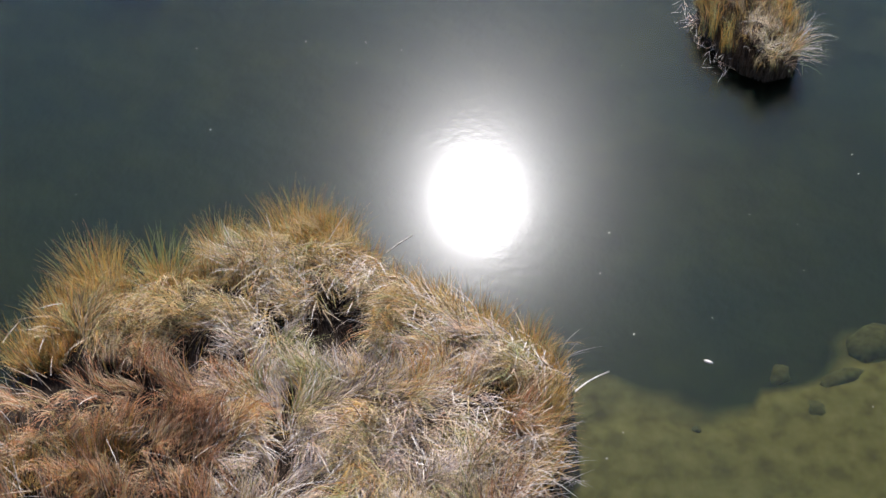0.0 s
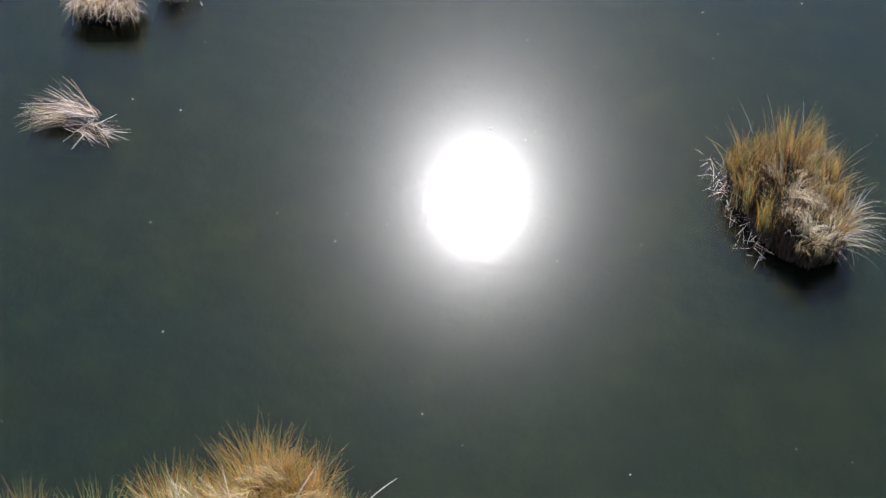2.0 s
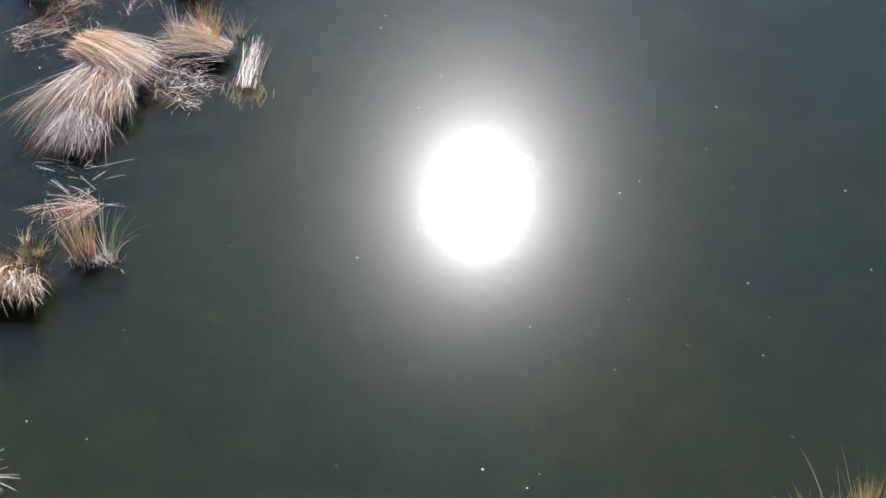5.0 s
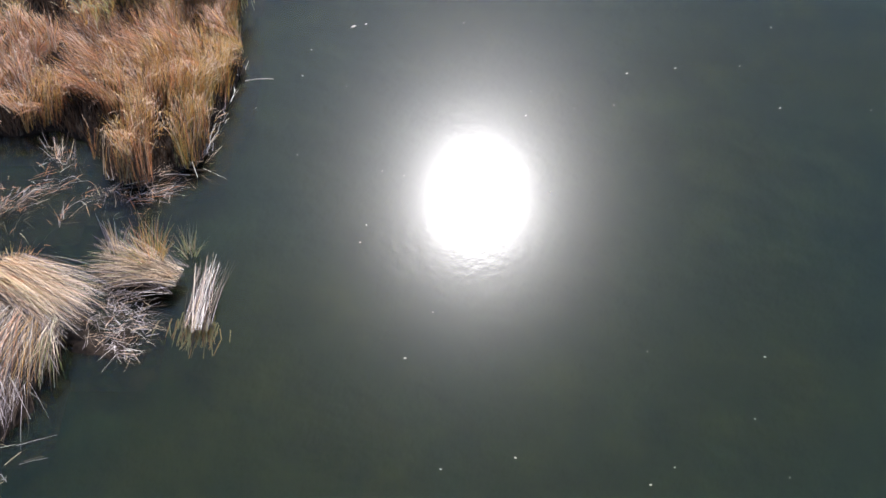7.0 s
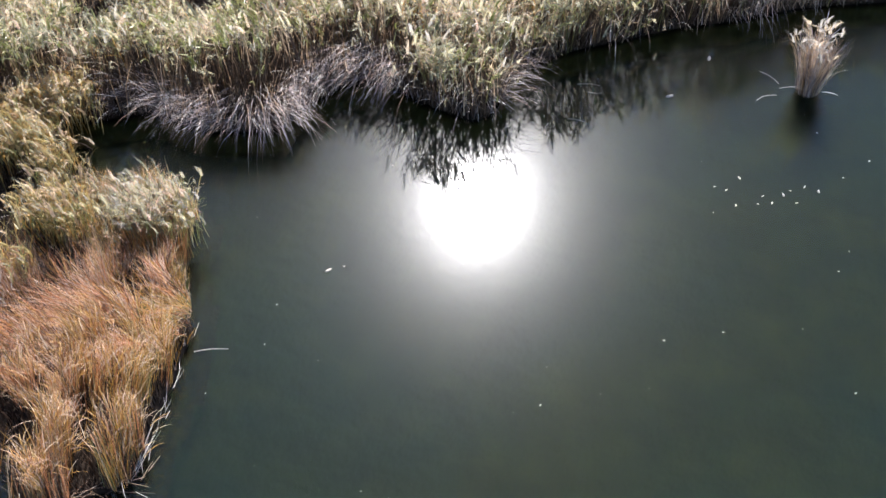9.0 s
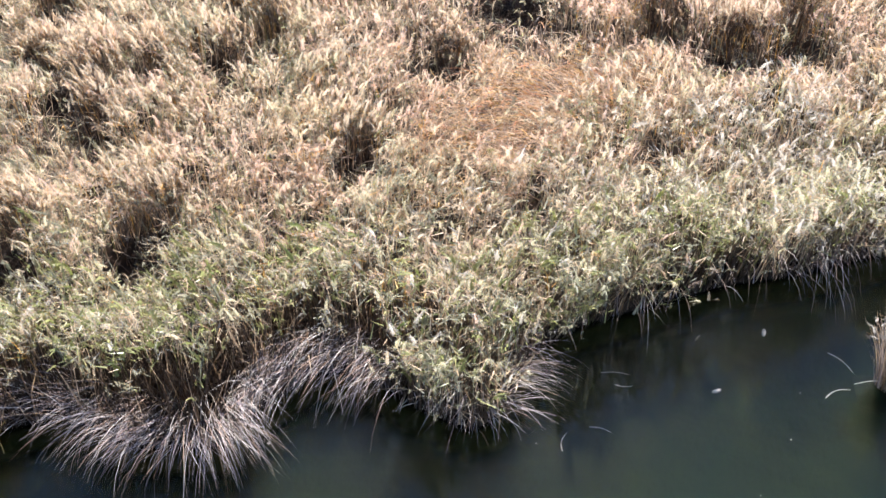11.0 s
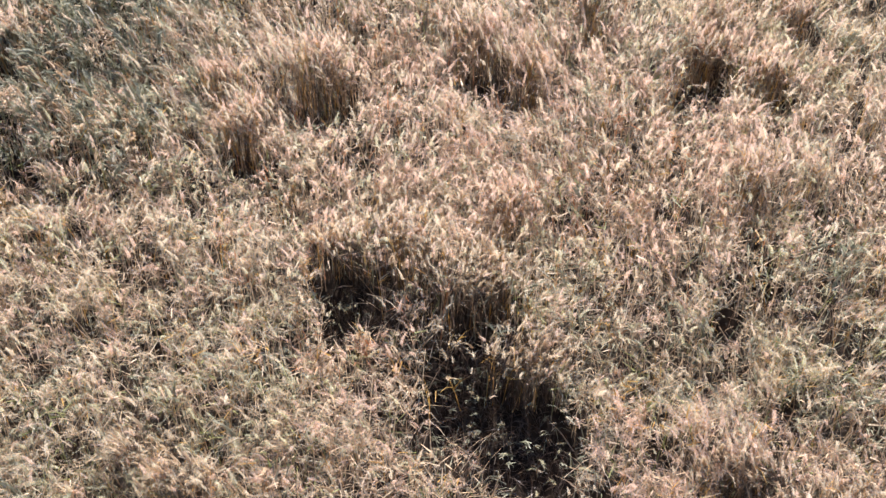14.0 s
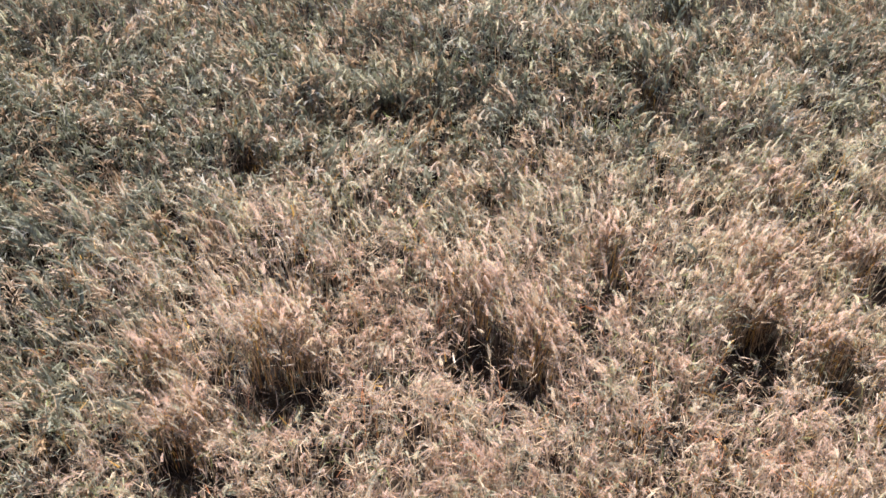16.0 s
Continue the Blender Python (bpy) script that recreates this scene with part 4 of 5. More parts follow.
def grass_spit():
    t = thing("grass_spit", -5.0, 39.5, 0.0, "spit of tall rust-brown grass reaching from the bank", "tall grass")
    mesh_part("root_mat", mat_of_roots(SPIT, 0.10, 101), PEAT, t, "dark wet peat and roots")
    lv = Leaves()
    x, y, r = clumps(SPIT, 21, 66, 0.07)
    d = rim(SPIT, x, y)
    gap = spit_gap(x, y)
    keep = ~gap & (d > 0.02) & (field(x, y, 0.5, 114) > 0.35) & ((y > 38.4) | (field(x, 0.3 * y, 0.22, 117) > 0.25))
    x, y, d, r = x[keep], y[keep], d[keep], r[keep]
    n = len(x)
    # Upright golden stems stand along the south side; behind them the grass lies over to the west; green tufts follow towards the bank.
    south = y + 0.8 * (field(x, y, 0.7, 115) - 0.5) < 38.3 + 0.35 * (x + 5.0)
    north = y + 1.0 * (r[:, 3] - 0.5) > 40.2
    flat = ~south & ~north
    lean_az = np.where(flat, 2.9 + 1.6 * (field(x, y, 0.8, 111) - 0.5), 1.7 + 1.6 * (field(x, y, 0.7, 116) - 0.5)) + 1.0 * (r[:, 0] - 0.5) + rng.normal(0, 0.3, n)
    kind = choose(n, [M_OCHRE, M_RUST, M_STRAW, M_KHAKI, M_SHADE_ROT], [4.5, 3.5, 1.2, 1.5, 4.5])
    kind = np.where(flat, choose(n, [M_RUST, M_BLUSH, M_OCHRE, M_SHADE_ROT], [4, 2, 1.5, 4.5]), kind)
    kind = np.where((x + 0.5 * (r[:, 3] - 0.5) > -4.45) & ~north, choose(n, [M_OCHRE, M_KHAKI, M_RUST, M_SHADE_ROT], [5, 1.5, 3, 5]), kind)
    kind = np.where(north, choose(n, [M_OCHRE, M_GREEN, M_HAY, M_STRAW, M_SAGE, M_SHADE_ROT], [3, 3, 1.5, 1.5, 2, 3]), kind)
    kind = np.where(south & (r[:, 1] < 0.3), choose(n, [M_RUST, M_SHADE_ROT, M_HAY], [4, 4, 1]), kind)
    kind = np.where((d < 0.4) & (x > -4.1) & (r[:, 3] < 0.6), choose(n, [M_OCHRE, M_GREEN, M_STRAW], [4, 2, 1]), kind)
    # Low clumps are dark: painted shade between the taller tufts.
    kind = np.where((r[:, 2] < 0.3) & (rng.random(n) < 0.7), choose(n, [M_SHADE_ROT, M_RUST], [5, 1.5]), kind)
    tall = np.where(r[:, 2] < 0.3, 0.75, 1.0) * np.where(south, 1.05 + 0.4 * r[:, 3], np.where(flat, 0.65 + 0.35 * r[:, 3], 0.4 + 0.45 * r[:, 3])) * (0.75 + 0.25 * np.clip(d / 0.4, 0, 1))
    lv.add(x, y, 0.06 + np.where(flat, 0.3 * r[:, 2], 0.05), lean_az, tall * rng.uniform(0.6, 1.05, n), np.where(flat, 0.35 + 0.55 * r[:, 1], np.where(south, 0.12, 0.02) + 0.28 * r[:, 1]) + rng.normal(0, 0.05, n), np.where(flat, 0.9, 0.35) * rng.uniform(0.1, 1.2, n), rng.uniform(0.0045, 0.0075, n), kind, segs=4)
    cx, cy = scatter(SPIT, 10)
    mid = (cy > 37.9 + 0.35 * (cx + 5.0)) & (cy < 40.6) & (rim(SPIT, cx, cy) > 0.15) & ~spit_gap(cx, cy) & ~spit_gap(cx, cy - 0.3)
    cx, cy = cx[mid], cy[mid]
    curls(lv, cx, cy, rng.uniform(0.35, 0.6, len(cx)), 2.7 + 2.2 * (field(cx, cy, 0.8, 111) - 0.5) + rng.normal(0, 0.45, len(cx)), 46, 0.55, [M_BLUSH, M_STRAW, M_RUST, M_OCHRE, M_SHADE_ROT], [5, 1.5, 5, 2, 2.5], 0.7, 1.1)
    cx, cy = scatter(SPIT, 9)
    mid = (cy <= 38.1 + 0.35 * (cx + 5.0)) & (rim(SPIT, cx, cy) > 0.12) & ~spit_gap(cx, cy)
    cx, cy = cx[mid], cy[mid]
    curls(lv, cx, cy, rng.uniform(0.5, 0.85, len(cx)), 2.4 + rng.normal(0, 0.7, len(cx)), 26, 0.42, [M_BLUSH, M_RUST, M_OCHRE, M_STRAW], [2.5, 2, 4, 2.5], 0.35, 1.6, 0.0065)
    # Pale curled tips on top, with sunlit highlights put into their colour.
    pick = rng.random(n) < 0.24
    m = int(pick.sum())
    lv.add(x[pick] + 0.25 * np.cos(lean_az[pick]) * south[pick], y[pick] + 0.25 * np.sin(lean_az[pick]) * south[pick], tall[pick] * np.where(flat[pick], 0.55, 0.7) * rng.uniform(0.7, 1.1, m), lean_az[pick] + rng.normal(0, 0.5, m), rng.uniform(0.2, 0.42, m), rng.uniform(0.5, 1.2, m), rng.uniform(0.6, 1.8, m), rng.uniform(0.006, 0.011, m),
           np.where(flat[pick], choose(m, [M_BLUSH, M_STRAW, M_WHITE, M_RUST], [5, 1.5, 1.5, 2]), choose(m, [M_BLUSH, M_STRAW, M_OCHRE, M_STRAW], [2, 2, 4, 1.2])), segs=4)
    shade_core(lv, SPIT, 380, 0.15, 0.5)
    leaf_part("grass_mass", lv, t)
    lv = Leaves()
    litter(lv, [(-3.75, 36.6), (-3.5, 36.6), (-3.25, 38.6), (-3.1, 39.3), (-3.3, 39.3), (-3.6, 37.6)], 70, 0.03, 0.2, 0.15, 0.4, [M_WHITE, M_GREY, M_BLUSH], [2, 2, 1], 1.45, 0.25, 0.006)
    bundle(lv, (-3.66, 36.85), (-3.5, 37.65), 0.12, 0.05, 0.04, 5, [M_WHITE, M_BLUSH], [4, 1], 0.12, 0.06, 0.006)
    litter(lv, [(-5.2, 36.25), (-4.6, 35.95), (-4.1, 36.3), (-3.6, 36.5), (-3.7, 36.8), (-4.4, 36.5), (-5.1, 36.6)], 170, 0.03, 0.25, 0.15, 0.5, [M_WHITE, M_BLUSH, M_HAY, M_SHADE_ROT], [1.5, 3, 2, 3], 0.3, 0.7, 0.006)
    tagged(leaf_part("bleached_litter", lv, t, "bleached stems along the waterline"), kind="stuff")
    lv = Leaves()
    for cx, cy in ((-4.3, 40.72), (-3.95, 40.68), (-3.65, 40.6)):
        tuft(lv, cx, cy, 0.1, 0.2, 0.75, 220, [M_RUST, M_OCHRE, M_SHADE_ROT], [4, 2, 4], 0.08, 0.25, 0.006, (0.0, 0.06))
    leaf_part("red_stem_stand", lv, t, "upright red-brown stems")
    for cx, cy, q, m in ((-6.72, 42.85, 0.3, 190), (-6.3, 43.5, 0.28, 130), (-7.35, 43.3, 0.32, 150), (-5.85, 43.9, 0.25, 110), (-5.68, 41.1, 0.2, 120), (-5.3, 41.0, 0.15, 70), (-5.7, 42.1, 0.18, 70), (-5.95, 40.0, 0.14, 30), (-6.15, 42.6, 0.2, 80)):
        lv = Leaves()
        reed_plants(lv, cx + rng.normal(0, q, m), cy + rng.normal(0, q, m), np.full(m, 0.1), rng.uniform(0.6, 1.1, m), choose(m, [M_PLUME, M_CREAM, M_STRAW, M_KHAKI], [3, 3, 2, 2]), choose(m, [M_GREEN, M_OCHRE, M_KHAKI, M_SHADE_ROT], [2, 2, 3, 2]), leaves=4, bulk=0.85)
        leaf_part("plumed_tuft", lv, t, "golden-green tuft with feathery tops")
    lv = Leaves()
    for cx, cy, m in ((-4.05, 41.1, 150), (-3.72, 41.05, 100), (-4.4, 41.15, 90)):
        reed_plants(lv, cx + rng.normal(0, 0.2, m), cy + rng.normal(0, 0.2, m), np.full(m, 0.1), rng.uniform(0.7, 1.1, m), choose(m, [M_SILVER, M_CREAM, M_ROSE], [3, 3, 2]), choose(m, [M_SAGE, M_GREEN, M_KHAKI, M_SHADE_ROT], [2, 2, 2, 2]), leaves=2, bulk=0.9)
    leaf_part("plumed_stand", lv, t, "pale plumed reeds")
    return t


def reed_plants(lv, x, y, z, height, plume, leaf, lean=0.16, leaves=2, strands=9, heads=None, bulk=1.0, az=None, tilt=None, upright=0.0):
    """Common reeds: a stem, long leaves along it and a soft, nodding plume of two crossed vanes with loose strands."""
    n = len(x)
    az = rng.uniform(0, 2 * np.pi, n) if az is None else az
    tilt = np.abs(rng.normal(0, lean, n)) if tilt is None else tilt
    lv.add(x, y, z, az, height, tilt, 0.15, 0.010, leaf, segs=2, blunt=0.6)
    tx, ty, tz = x + height * np.sin(tilt + 0.06) * np.cos(az), y + height * np.sin(tilt + 0.06) * np.sin(az), z + height * np.cos(tilt + 0.06)
    for k in range(leaves):
        s = 0.5 + 0.46 * (k + rng.random(n)) / leaves
        lv.add(x + (tx - x) * s, y + (ty - y) * s, z + (tz - z) * s, rng.uniform(0, 2 * np.pi, n), rng.uniform(0.2, 0.38, n), rng.uniform(0.15, 0.7, n), rng.uniform(0.5, 1.6, n), rng.uniform(0.008, 0.013, n), leaf, segs=2)
    plume_heads(heads or lv, tx, ty, tz, plume, bulk, upright, strands)


def plume_heads(lv, x, y, z, kind, bulk=1.0, upright=0.0, strands=11, vanes=2):
    """Soft nodding plumes: vanes along a bowed axis, in a brush of strands that lie close along it."""
    n = len(x)
    head = 4.3 + 2.4 * (field(x, y, 2.2, 401) - 0.5) + rng.normal(0, 0.8, n)
    size = rng.uniform(0.7, 1.3, n) * bulk
    nod = rng.uniform(0.2, 1.25, n) * (1 - 0.75 * upright)
    long = 0.25 * size
    for k in range(vanes):
        lv.add(x, y, z - 0.08, head + rng.normal(0, 0.2, n), long * rng.uniform(0.7, 1.0, n), nod * 0.45, nod * 0.8, size * rng.uniform(0.03, 0.046, n), kind, segs=2, blunt=0.4, twist=1.4)
    for k in range(strands):
        s = (k + rng.random(n)) / strands
        up = long * s
        a = rng.uniform(0, 2 * np.pi, n)
        off = 0.045 * size * np.sin(np.pi * (0.15 + 0.75 * s)) * np.sqrt(rng.random(n))
        bend = nod * (0.45 + 0.35 * s)
        lv.add(x + up * np.sin(bend) * np.cos(head) - off * np.cos(a) * np.sin(head), y + up * np.sin(bend) * np.sin(head) + off * np.cos(a) * np.cos(head), z - 0.1 + up * np.cos(bend) + 0.7 * off * np.sin(a), head + rng.normal(0, 0.5, n), size * rng.uniform(0.06, 0.11, n),
               nod * (0.45 + 0.7 * s) + rng.normal(0.05, 0.2, n), 0.35, size * rng.uniform(0.009, 0.016, n), kind, segs=1, blunt=0.45, twist=1.2)


grass_spit()


# ---- fan of reeds off the bank ----
def reed_fan():
    t = thing("reed_clump", 6.85, 44.75, 0.0, "slim grey-tan reed clump rising from the water", "reed clump")
    mesh_part("root_mat", mat_of_roots(oval(6.85, 44.78, 0.22, 0.18, 12), 0.03, 121), PEAT, t)
    lv = Leaves()
    tuft(lv, 6.85, 44.75, 0.0, 0.2, 1.2, 520, [M_STRAW, M_HAY, M_GREY, M_WHITE, M_SHADE_ROT], [2, 2, 4, 1.5, 4], 0.15, 0.35, 0.008)
    leaf_part("stem_fan", lv, t)
    lv = Leaves()
    m = 60
    a, q = rng.uniform(0, 6.28, m), 0.55 * np.sqrt(rng.random(m))
    reed_plants(lv, 6.85 + 0.3 * q * np.cos(a), 44.78 + 0.3 * q * np.sin(a), np.zeros(m), rng.uniform(0.9, 1.4, m), choose(m, [M_SILVER, M_PLUME], [2, 1]), choose(m, [M_HAY, M_GREY], [1, 1]), lean=0.15)
    leaf_part("plume_mass", lv, t, "tan drooping plumes")
    for hx, hy, a, ln in ((6.75, 44.7, 3.4, 0.5), (6.95, 44.8, 0.35, 0.7), (7.05, 44.6, -0.6, 0.3)):
        lv = Leaves()
        lv.add([hx], [hy], 0.1, a, ln, 1.1, 0.6, 0.011, M_WHITE, segs=4, blunt=0.6)
        leaf_part("fallen_stem", lv, t, "bleached bent stem")


reed_fan()


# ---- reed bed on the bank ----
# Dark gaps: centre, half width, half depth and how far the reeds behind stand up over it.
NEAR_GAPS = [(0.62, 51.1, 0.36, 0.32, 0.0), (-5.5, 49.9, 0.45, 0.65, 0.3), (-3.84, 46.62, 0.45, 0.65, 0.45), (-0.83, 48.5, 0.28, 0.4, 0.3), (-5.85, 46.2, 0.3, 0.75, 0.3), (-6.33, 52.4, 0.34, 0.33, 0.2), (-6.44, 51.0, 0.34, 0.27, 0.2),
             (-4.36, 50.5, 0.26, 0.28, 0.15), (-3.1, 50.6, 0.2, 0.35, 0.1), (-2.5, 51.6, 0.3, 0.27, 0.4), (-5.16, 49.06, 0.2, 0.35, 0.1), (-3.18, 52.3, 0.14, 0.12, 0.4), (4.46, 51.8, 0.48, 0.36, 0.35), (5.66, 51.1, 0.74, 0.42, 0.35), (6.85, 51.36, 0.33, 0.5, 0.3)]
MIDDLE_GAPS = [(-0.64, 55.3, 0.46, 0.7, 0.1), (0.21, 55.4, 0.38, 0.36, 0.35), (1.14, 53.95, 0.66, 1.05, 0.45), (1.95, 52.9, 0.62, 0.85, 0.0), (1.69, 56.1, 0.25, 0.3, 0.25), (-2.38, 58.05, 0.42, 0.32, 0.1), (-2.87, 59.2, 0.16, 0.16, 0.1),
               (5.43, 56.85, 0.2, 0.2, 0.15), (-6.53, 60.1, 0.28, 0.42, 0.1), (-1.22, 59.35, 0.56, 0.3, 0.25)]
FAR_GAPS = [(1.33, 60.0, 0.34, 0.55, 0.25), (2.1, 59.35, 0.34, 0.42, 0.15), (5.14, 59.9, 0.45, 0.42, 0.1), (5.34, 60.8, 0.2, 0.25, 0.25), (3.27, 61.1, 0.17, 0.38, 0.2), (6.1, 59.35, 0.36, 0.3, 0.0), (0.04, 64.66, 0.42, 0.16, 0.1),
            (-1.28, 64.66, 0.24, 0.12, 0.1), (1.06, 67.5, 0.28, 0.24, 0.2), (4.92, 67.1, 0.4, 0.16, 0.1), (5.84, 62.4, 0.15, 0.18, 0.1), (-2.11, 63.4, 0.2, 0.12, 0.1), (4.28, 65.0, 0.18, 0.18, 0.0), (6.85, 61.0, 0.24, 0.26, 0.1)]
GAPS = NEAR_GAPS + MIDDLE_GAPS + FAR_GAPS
RISES = [(1.0, 55.3, 0.3, 1.6), (3.5, 60.0, 0.2, 1.4), (5.2, 57.0, 0.2, 1.6), (1.5, 49.8, -0.3, 1.5), (-0.8, 44.9, -0.3, 0.8), (4.6, 46.6, 0.25, 1.6), (-2.2, 46.2, -0.2, 1.0), (-3.0, 43.8, 0.2, 0.8)]


def canopy(x, y):
    h = 1.18 + 0.22 * np.clip((y - 53) / 5, 0, 1) + 0.36 * np.clip(1.25 - rim(BANK, x, y) / 1.5, 0, 1) + 0.45 * (field(x, y, 1.5, 201) - 0.5) + 0.45 * (field(x, y, 0.6, 202) - 0.5)
    for cx, cy, up, r in RISES:
        h += up * np.exp(-((x - cx) ** 2 + (y - cy) ** 2) / (r * r))
    for cx, cy, rx, ry, up in GAPS:
        h += 0.8 * up * np.exp(-((x - cx) / (1.2 * rx)) ** 2 - ((y - cy - 1.5 * ry - 0.2) / (0.8 * ry + 0.2)) ** 2)
        h -= 0.5 * np.exp(-((x - cx) / (1.1 * rx)) ** 2 - ((y - cy + 1.3 * ry) / (0.8 * ry + 0.1)) ** 2)
    return h


def in_gap(x, y):
    out = np.zeros(len(x), bool)
    wob = 0.42 + 0.75 * field(x, y, 0.25, 203) + 0.5 * rng.random(len(x))
    for cx, cy, rx, ry, up in GAPS:
        out |= np.hypot((x - cx) / rx, (y - cy) / ry) < wob
    return out


def lodged_at(x, y):
    """How far the reeds lie flat: a swathe that runs from beside the small gap to the tall reeds."""
    return np.exp(-(((x - 1.9 - 0.9 * (y - 49.7)) / 1.9) ** 2 + ((y - 49.8) / 1.4) ** 2)) + 0.6 * (field(x, y, 0.6, 211) - 0.5)


def reed_bed():
    view = [(-8.4, 43.3), (9.3, 43.3), (9.3, 68.8), (-8.4, 68.8)]
    x, y = scatter(view, 46)
    more = scatter([(a, b - 0.25) for a, b in BANK[1:21]] + [(a, b + 0.6) for a, b in BANK[20:0:-1]], 45)
    x, y = np.r_[x, more[0]], np.r_[y, more[1]]
    stand = field(x, y, 0.3, 210)
    d = rim(BANK, x, y)
    notch = 0.35 * np.clip(field(x, 0 * x, 0.8, 311) - 0.35, 0, 1)
    low = np.interp(x, [-9.0, -2.3, -2.1, -0.3, 0.1, 1.4, 1.7], [0.5, 0.5, 0.55, 0.5, 0.2, 0.1, 0.05])
    keep = (d > low + notch) & ~in_gap(x, y) & (x > -8.4) & (x < 9.3) & (stand > 0.16)
    x, y, d, stand = x[keep], y[keep], d[keep], stand[keep]
    n = len(x)
    lodged = lodged_at(x, y) + 1.2 * (rng.random(n) - 0.5) > 0.68
    z = np.clip(d / 0.3, 0, 1) * 0.2
    g = rng.random(n)
    shore = np.clip(1.2 - d / 2.7, 0, 1)
    left = np.clip((-1.0 - x) / 2.0, 0, 1)
    # Greyer, greener reeds far from the water, and a tongue of them to the west.
    line = 61.4 + 0.16 * x + 1.2 * (field(x, y, 1.4, 206) - 0.5)
    grey = np.clip((y - line) / 3.2, 0, 1) * 0.85 + np.clip(1.3 - np.hypot((x + 5.6) / 2.4, (y - 60.6) / 3.2), 0, 0.9)
    rosy = np.exp(-(((x - 1.3) / 5.2) ** 2 + ((y - 58.2) / 3.3) ** 2))
    silver = np.exp(-(((x - 5.9) / 2.0) ** 2 + ((y - 48.7) / 1.5) ** 2))
    peach = np.exp(-(((x - 4.6) / 3.4) ** 2 + ((y - 52.4) / 1.1) ** 2))
    leaf = choose(n, [M_STRAW, M_HAY, M_SAGE, M_GREEN, M_OCHRE], [7, 1, 1.5, 1.2, 0.8])
    leaf = np.where(rng.random(n) < shore * 0.75, choose(n, [M_GREEN, M_SAGE, M_STRAW], [3, 1.5, 3]), leaf)
    leaf = np.where(rng.random(n) < grey * 0.9, choose(n, [M_SAGE, M_GREEN, M_HAY], [5, 1, 1.5]), leaf)
    leaf = np.where((rng.random(n) < rosy * 0.6), choose(n, [M_RUST, M_STRAW, M_HAY], [0.7, 5, 0.6]), leaf)
    plume = choose(n, [M_PLUME, M_ROSE, M_CREAM], [5, 2, 2.5])
    zone = field(x, y, 2.0, 207) + 0.25 * (field(x, y, 0.7, 208) - 0.5)
    plume = np.where((zone > 0.6) & (rng.random(n) < 0.6), choose(n, [M_CREAM, M_PLUME, M_SAGE], [4, 3, 0.8]), plume)
    plume = np.where((zone < 0.4) & (rng.random(n) < 0.6), choose(n, [M_ROSE, M_PLUME, M_STRAW], [4, 3, 0.6]), plume)
    plume = np.where(rng.random(n) < shore * 0.85, choose(n, [M_CREAM, M_SILVER, M_GREEN, M_SAGE], [6, 1.5, 1.4, 1.2]), plume)
    plume = np.where(rng.random(n) < shore * left * 0.6, choose(n, [M_CREAM, M_SAGE, M_GREEN], [2, 2, 4]), plume)
    plume = np.where(rng.random(n) < silver * 0.85, choose(n, [M_SILVER, M_CREAM], [4, 1]), plume)
    plume = np.where(rng.random(n) < np.maximum(rosy * 0.68, peach * 0.7), choose(n, [M_ROSE, M_PLUME], [5, 1]), plume)
    plume = np.where(rng.random(n) < grey * 0.95, choose(n, [M_CREAM, M_SAGE, M_STRAW, M_SILVER, M_HAY], [0.6, 5, 0.5, 0.5, 2]), plume)
    h = (canopy(x, y) - 0.1) * (0.84 + 0.22 * stand) * rng.uniform(0.88, 1.04, n)
    # Along the water the reeds lean out over the edge.
    e = 0.05
    out = np.arctan2(rim(BANK, x, y - e) - rim(BANK, x, y + e), rim(BANK, x - e, y) - rim(BANK, x + e, y))
    edge = np.clip(1 - d / 0.45, 0, 1)
    az = np.where(edge > 0, out + rng.normal(0, 0.5, n), rng.uniform(0, 2 * np.pi, n))
    tilt = np.abs(rng.normal(0, 0.16, n)) + 0.2 * edge * rng.uniform(0.4, 1.4, n)
    lv = Leaves()
    up = ~lodged
    reed_plants(lv, x[up], y[up], z[up], h[up], plume[up], leaf[up], bulk=1.12, az=az[up], tilt=tilt[up])
    # Loose fluff and leaf tips that fill the top of the canopy.
    who = rng.integers(0, n, 130000)
    who = who[~lodged[who]]
    m = len(who)
    fx, fy = x[who] + rng.normal(0, 0.1, m), y[who] + rng.normal(0, 0.1, m)
    over = h[who] * np.sin(tilt[who])
    lv.add(fx + over * np.cos(az[who]), fy + over * np.sin(az[who]), z[who] + h[who] * np.cos(tilt[who]) - rng.uniform(0.02, 0.3, m), rng.uniform(0, 2 * np.pi, m), rng.uniform(0.1, 0.24, m), rng.uniform(0.3, 1.3, m), rng.uniform(0.2, 1.0, m), rng.uniform(0.012, 0.024, m),
           np.where(rng.random(m) < 0.72, plume[who], leaf[who]), segs=1, blunt=0.3)
    # A second storey of lower plumes, so that the bed closes.
    who = rng.integers(0, n, int(2.0 * n))
    who = who[~lodged[who]]
    m = len(who)
    fx, fy = x[who] + rng.normal(0, 0.1, m), y[who] + rng.normal(0, 0.1, m)
    ok = ~in_gap(fx, fy)
    fx, fy, who = fx[ok], fy[ok], who[ok]
    m = len(who)
    plume_heads(lv, fx + h[who] * np.sin(tilt[who]) * np.cos(az[who]), fy + h[who] * np.sin(tilt[who]) * np.sin(az[who]), z[who] + h[who] * np.cos(tilt[who]) - rng.uniform(0.05, 0.32, m) * (1 + 1.8 * np.clip(1.2 - d[who], 0, 1)), plume[who], 1.05, 0.0, 5, 1)
    sx, sy = scatter([(-17, 43.3), (17, 47.8), (17, 76), (-17, 76)], 3.5)
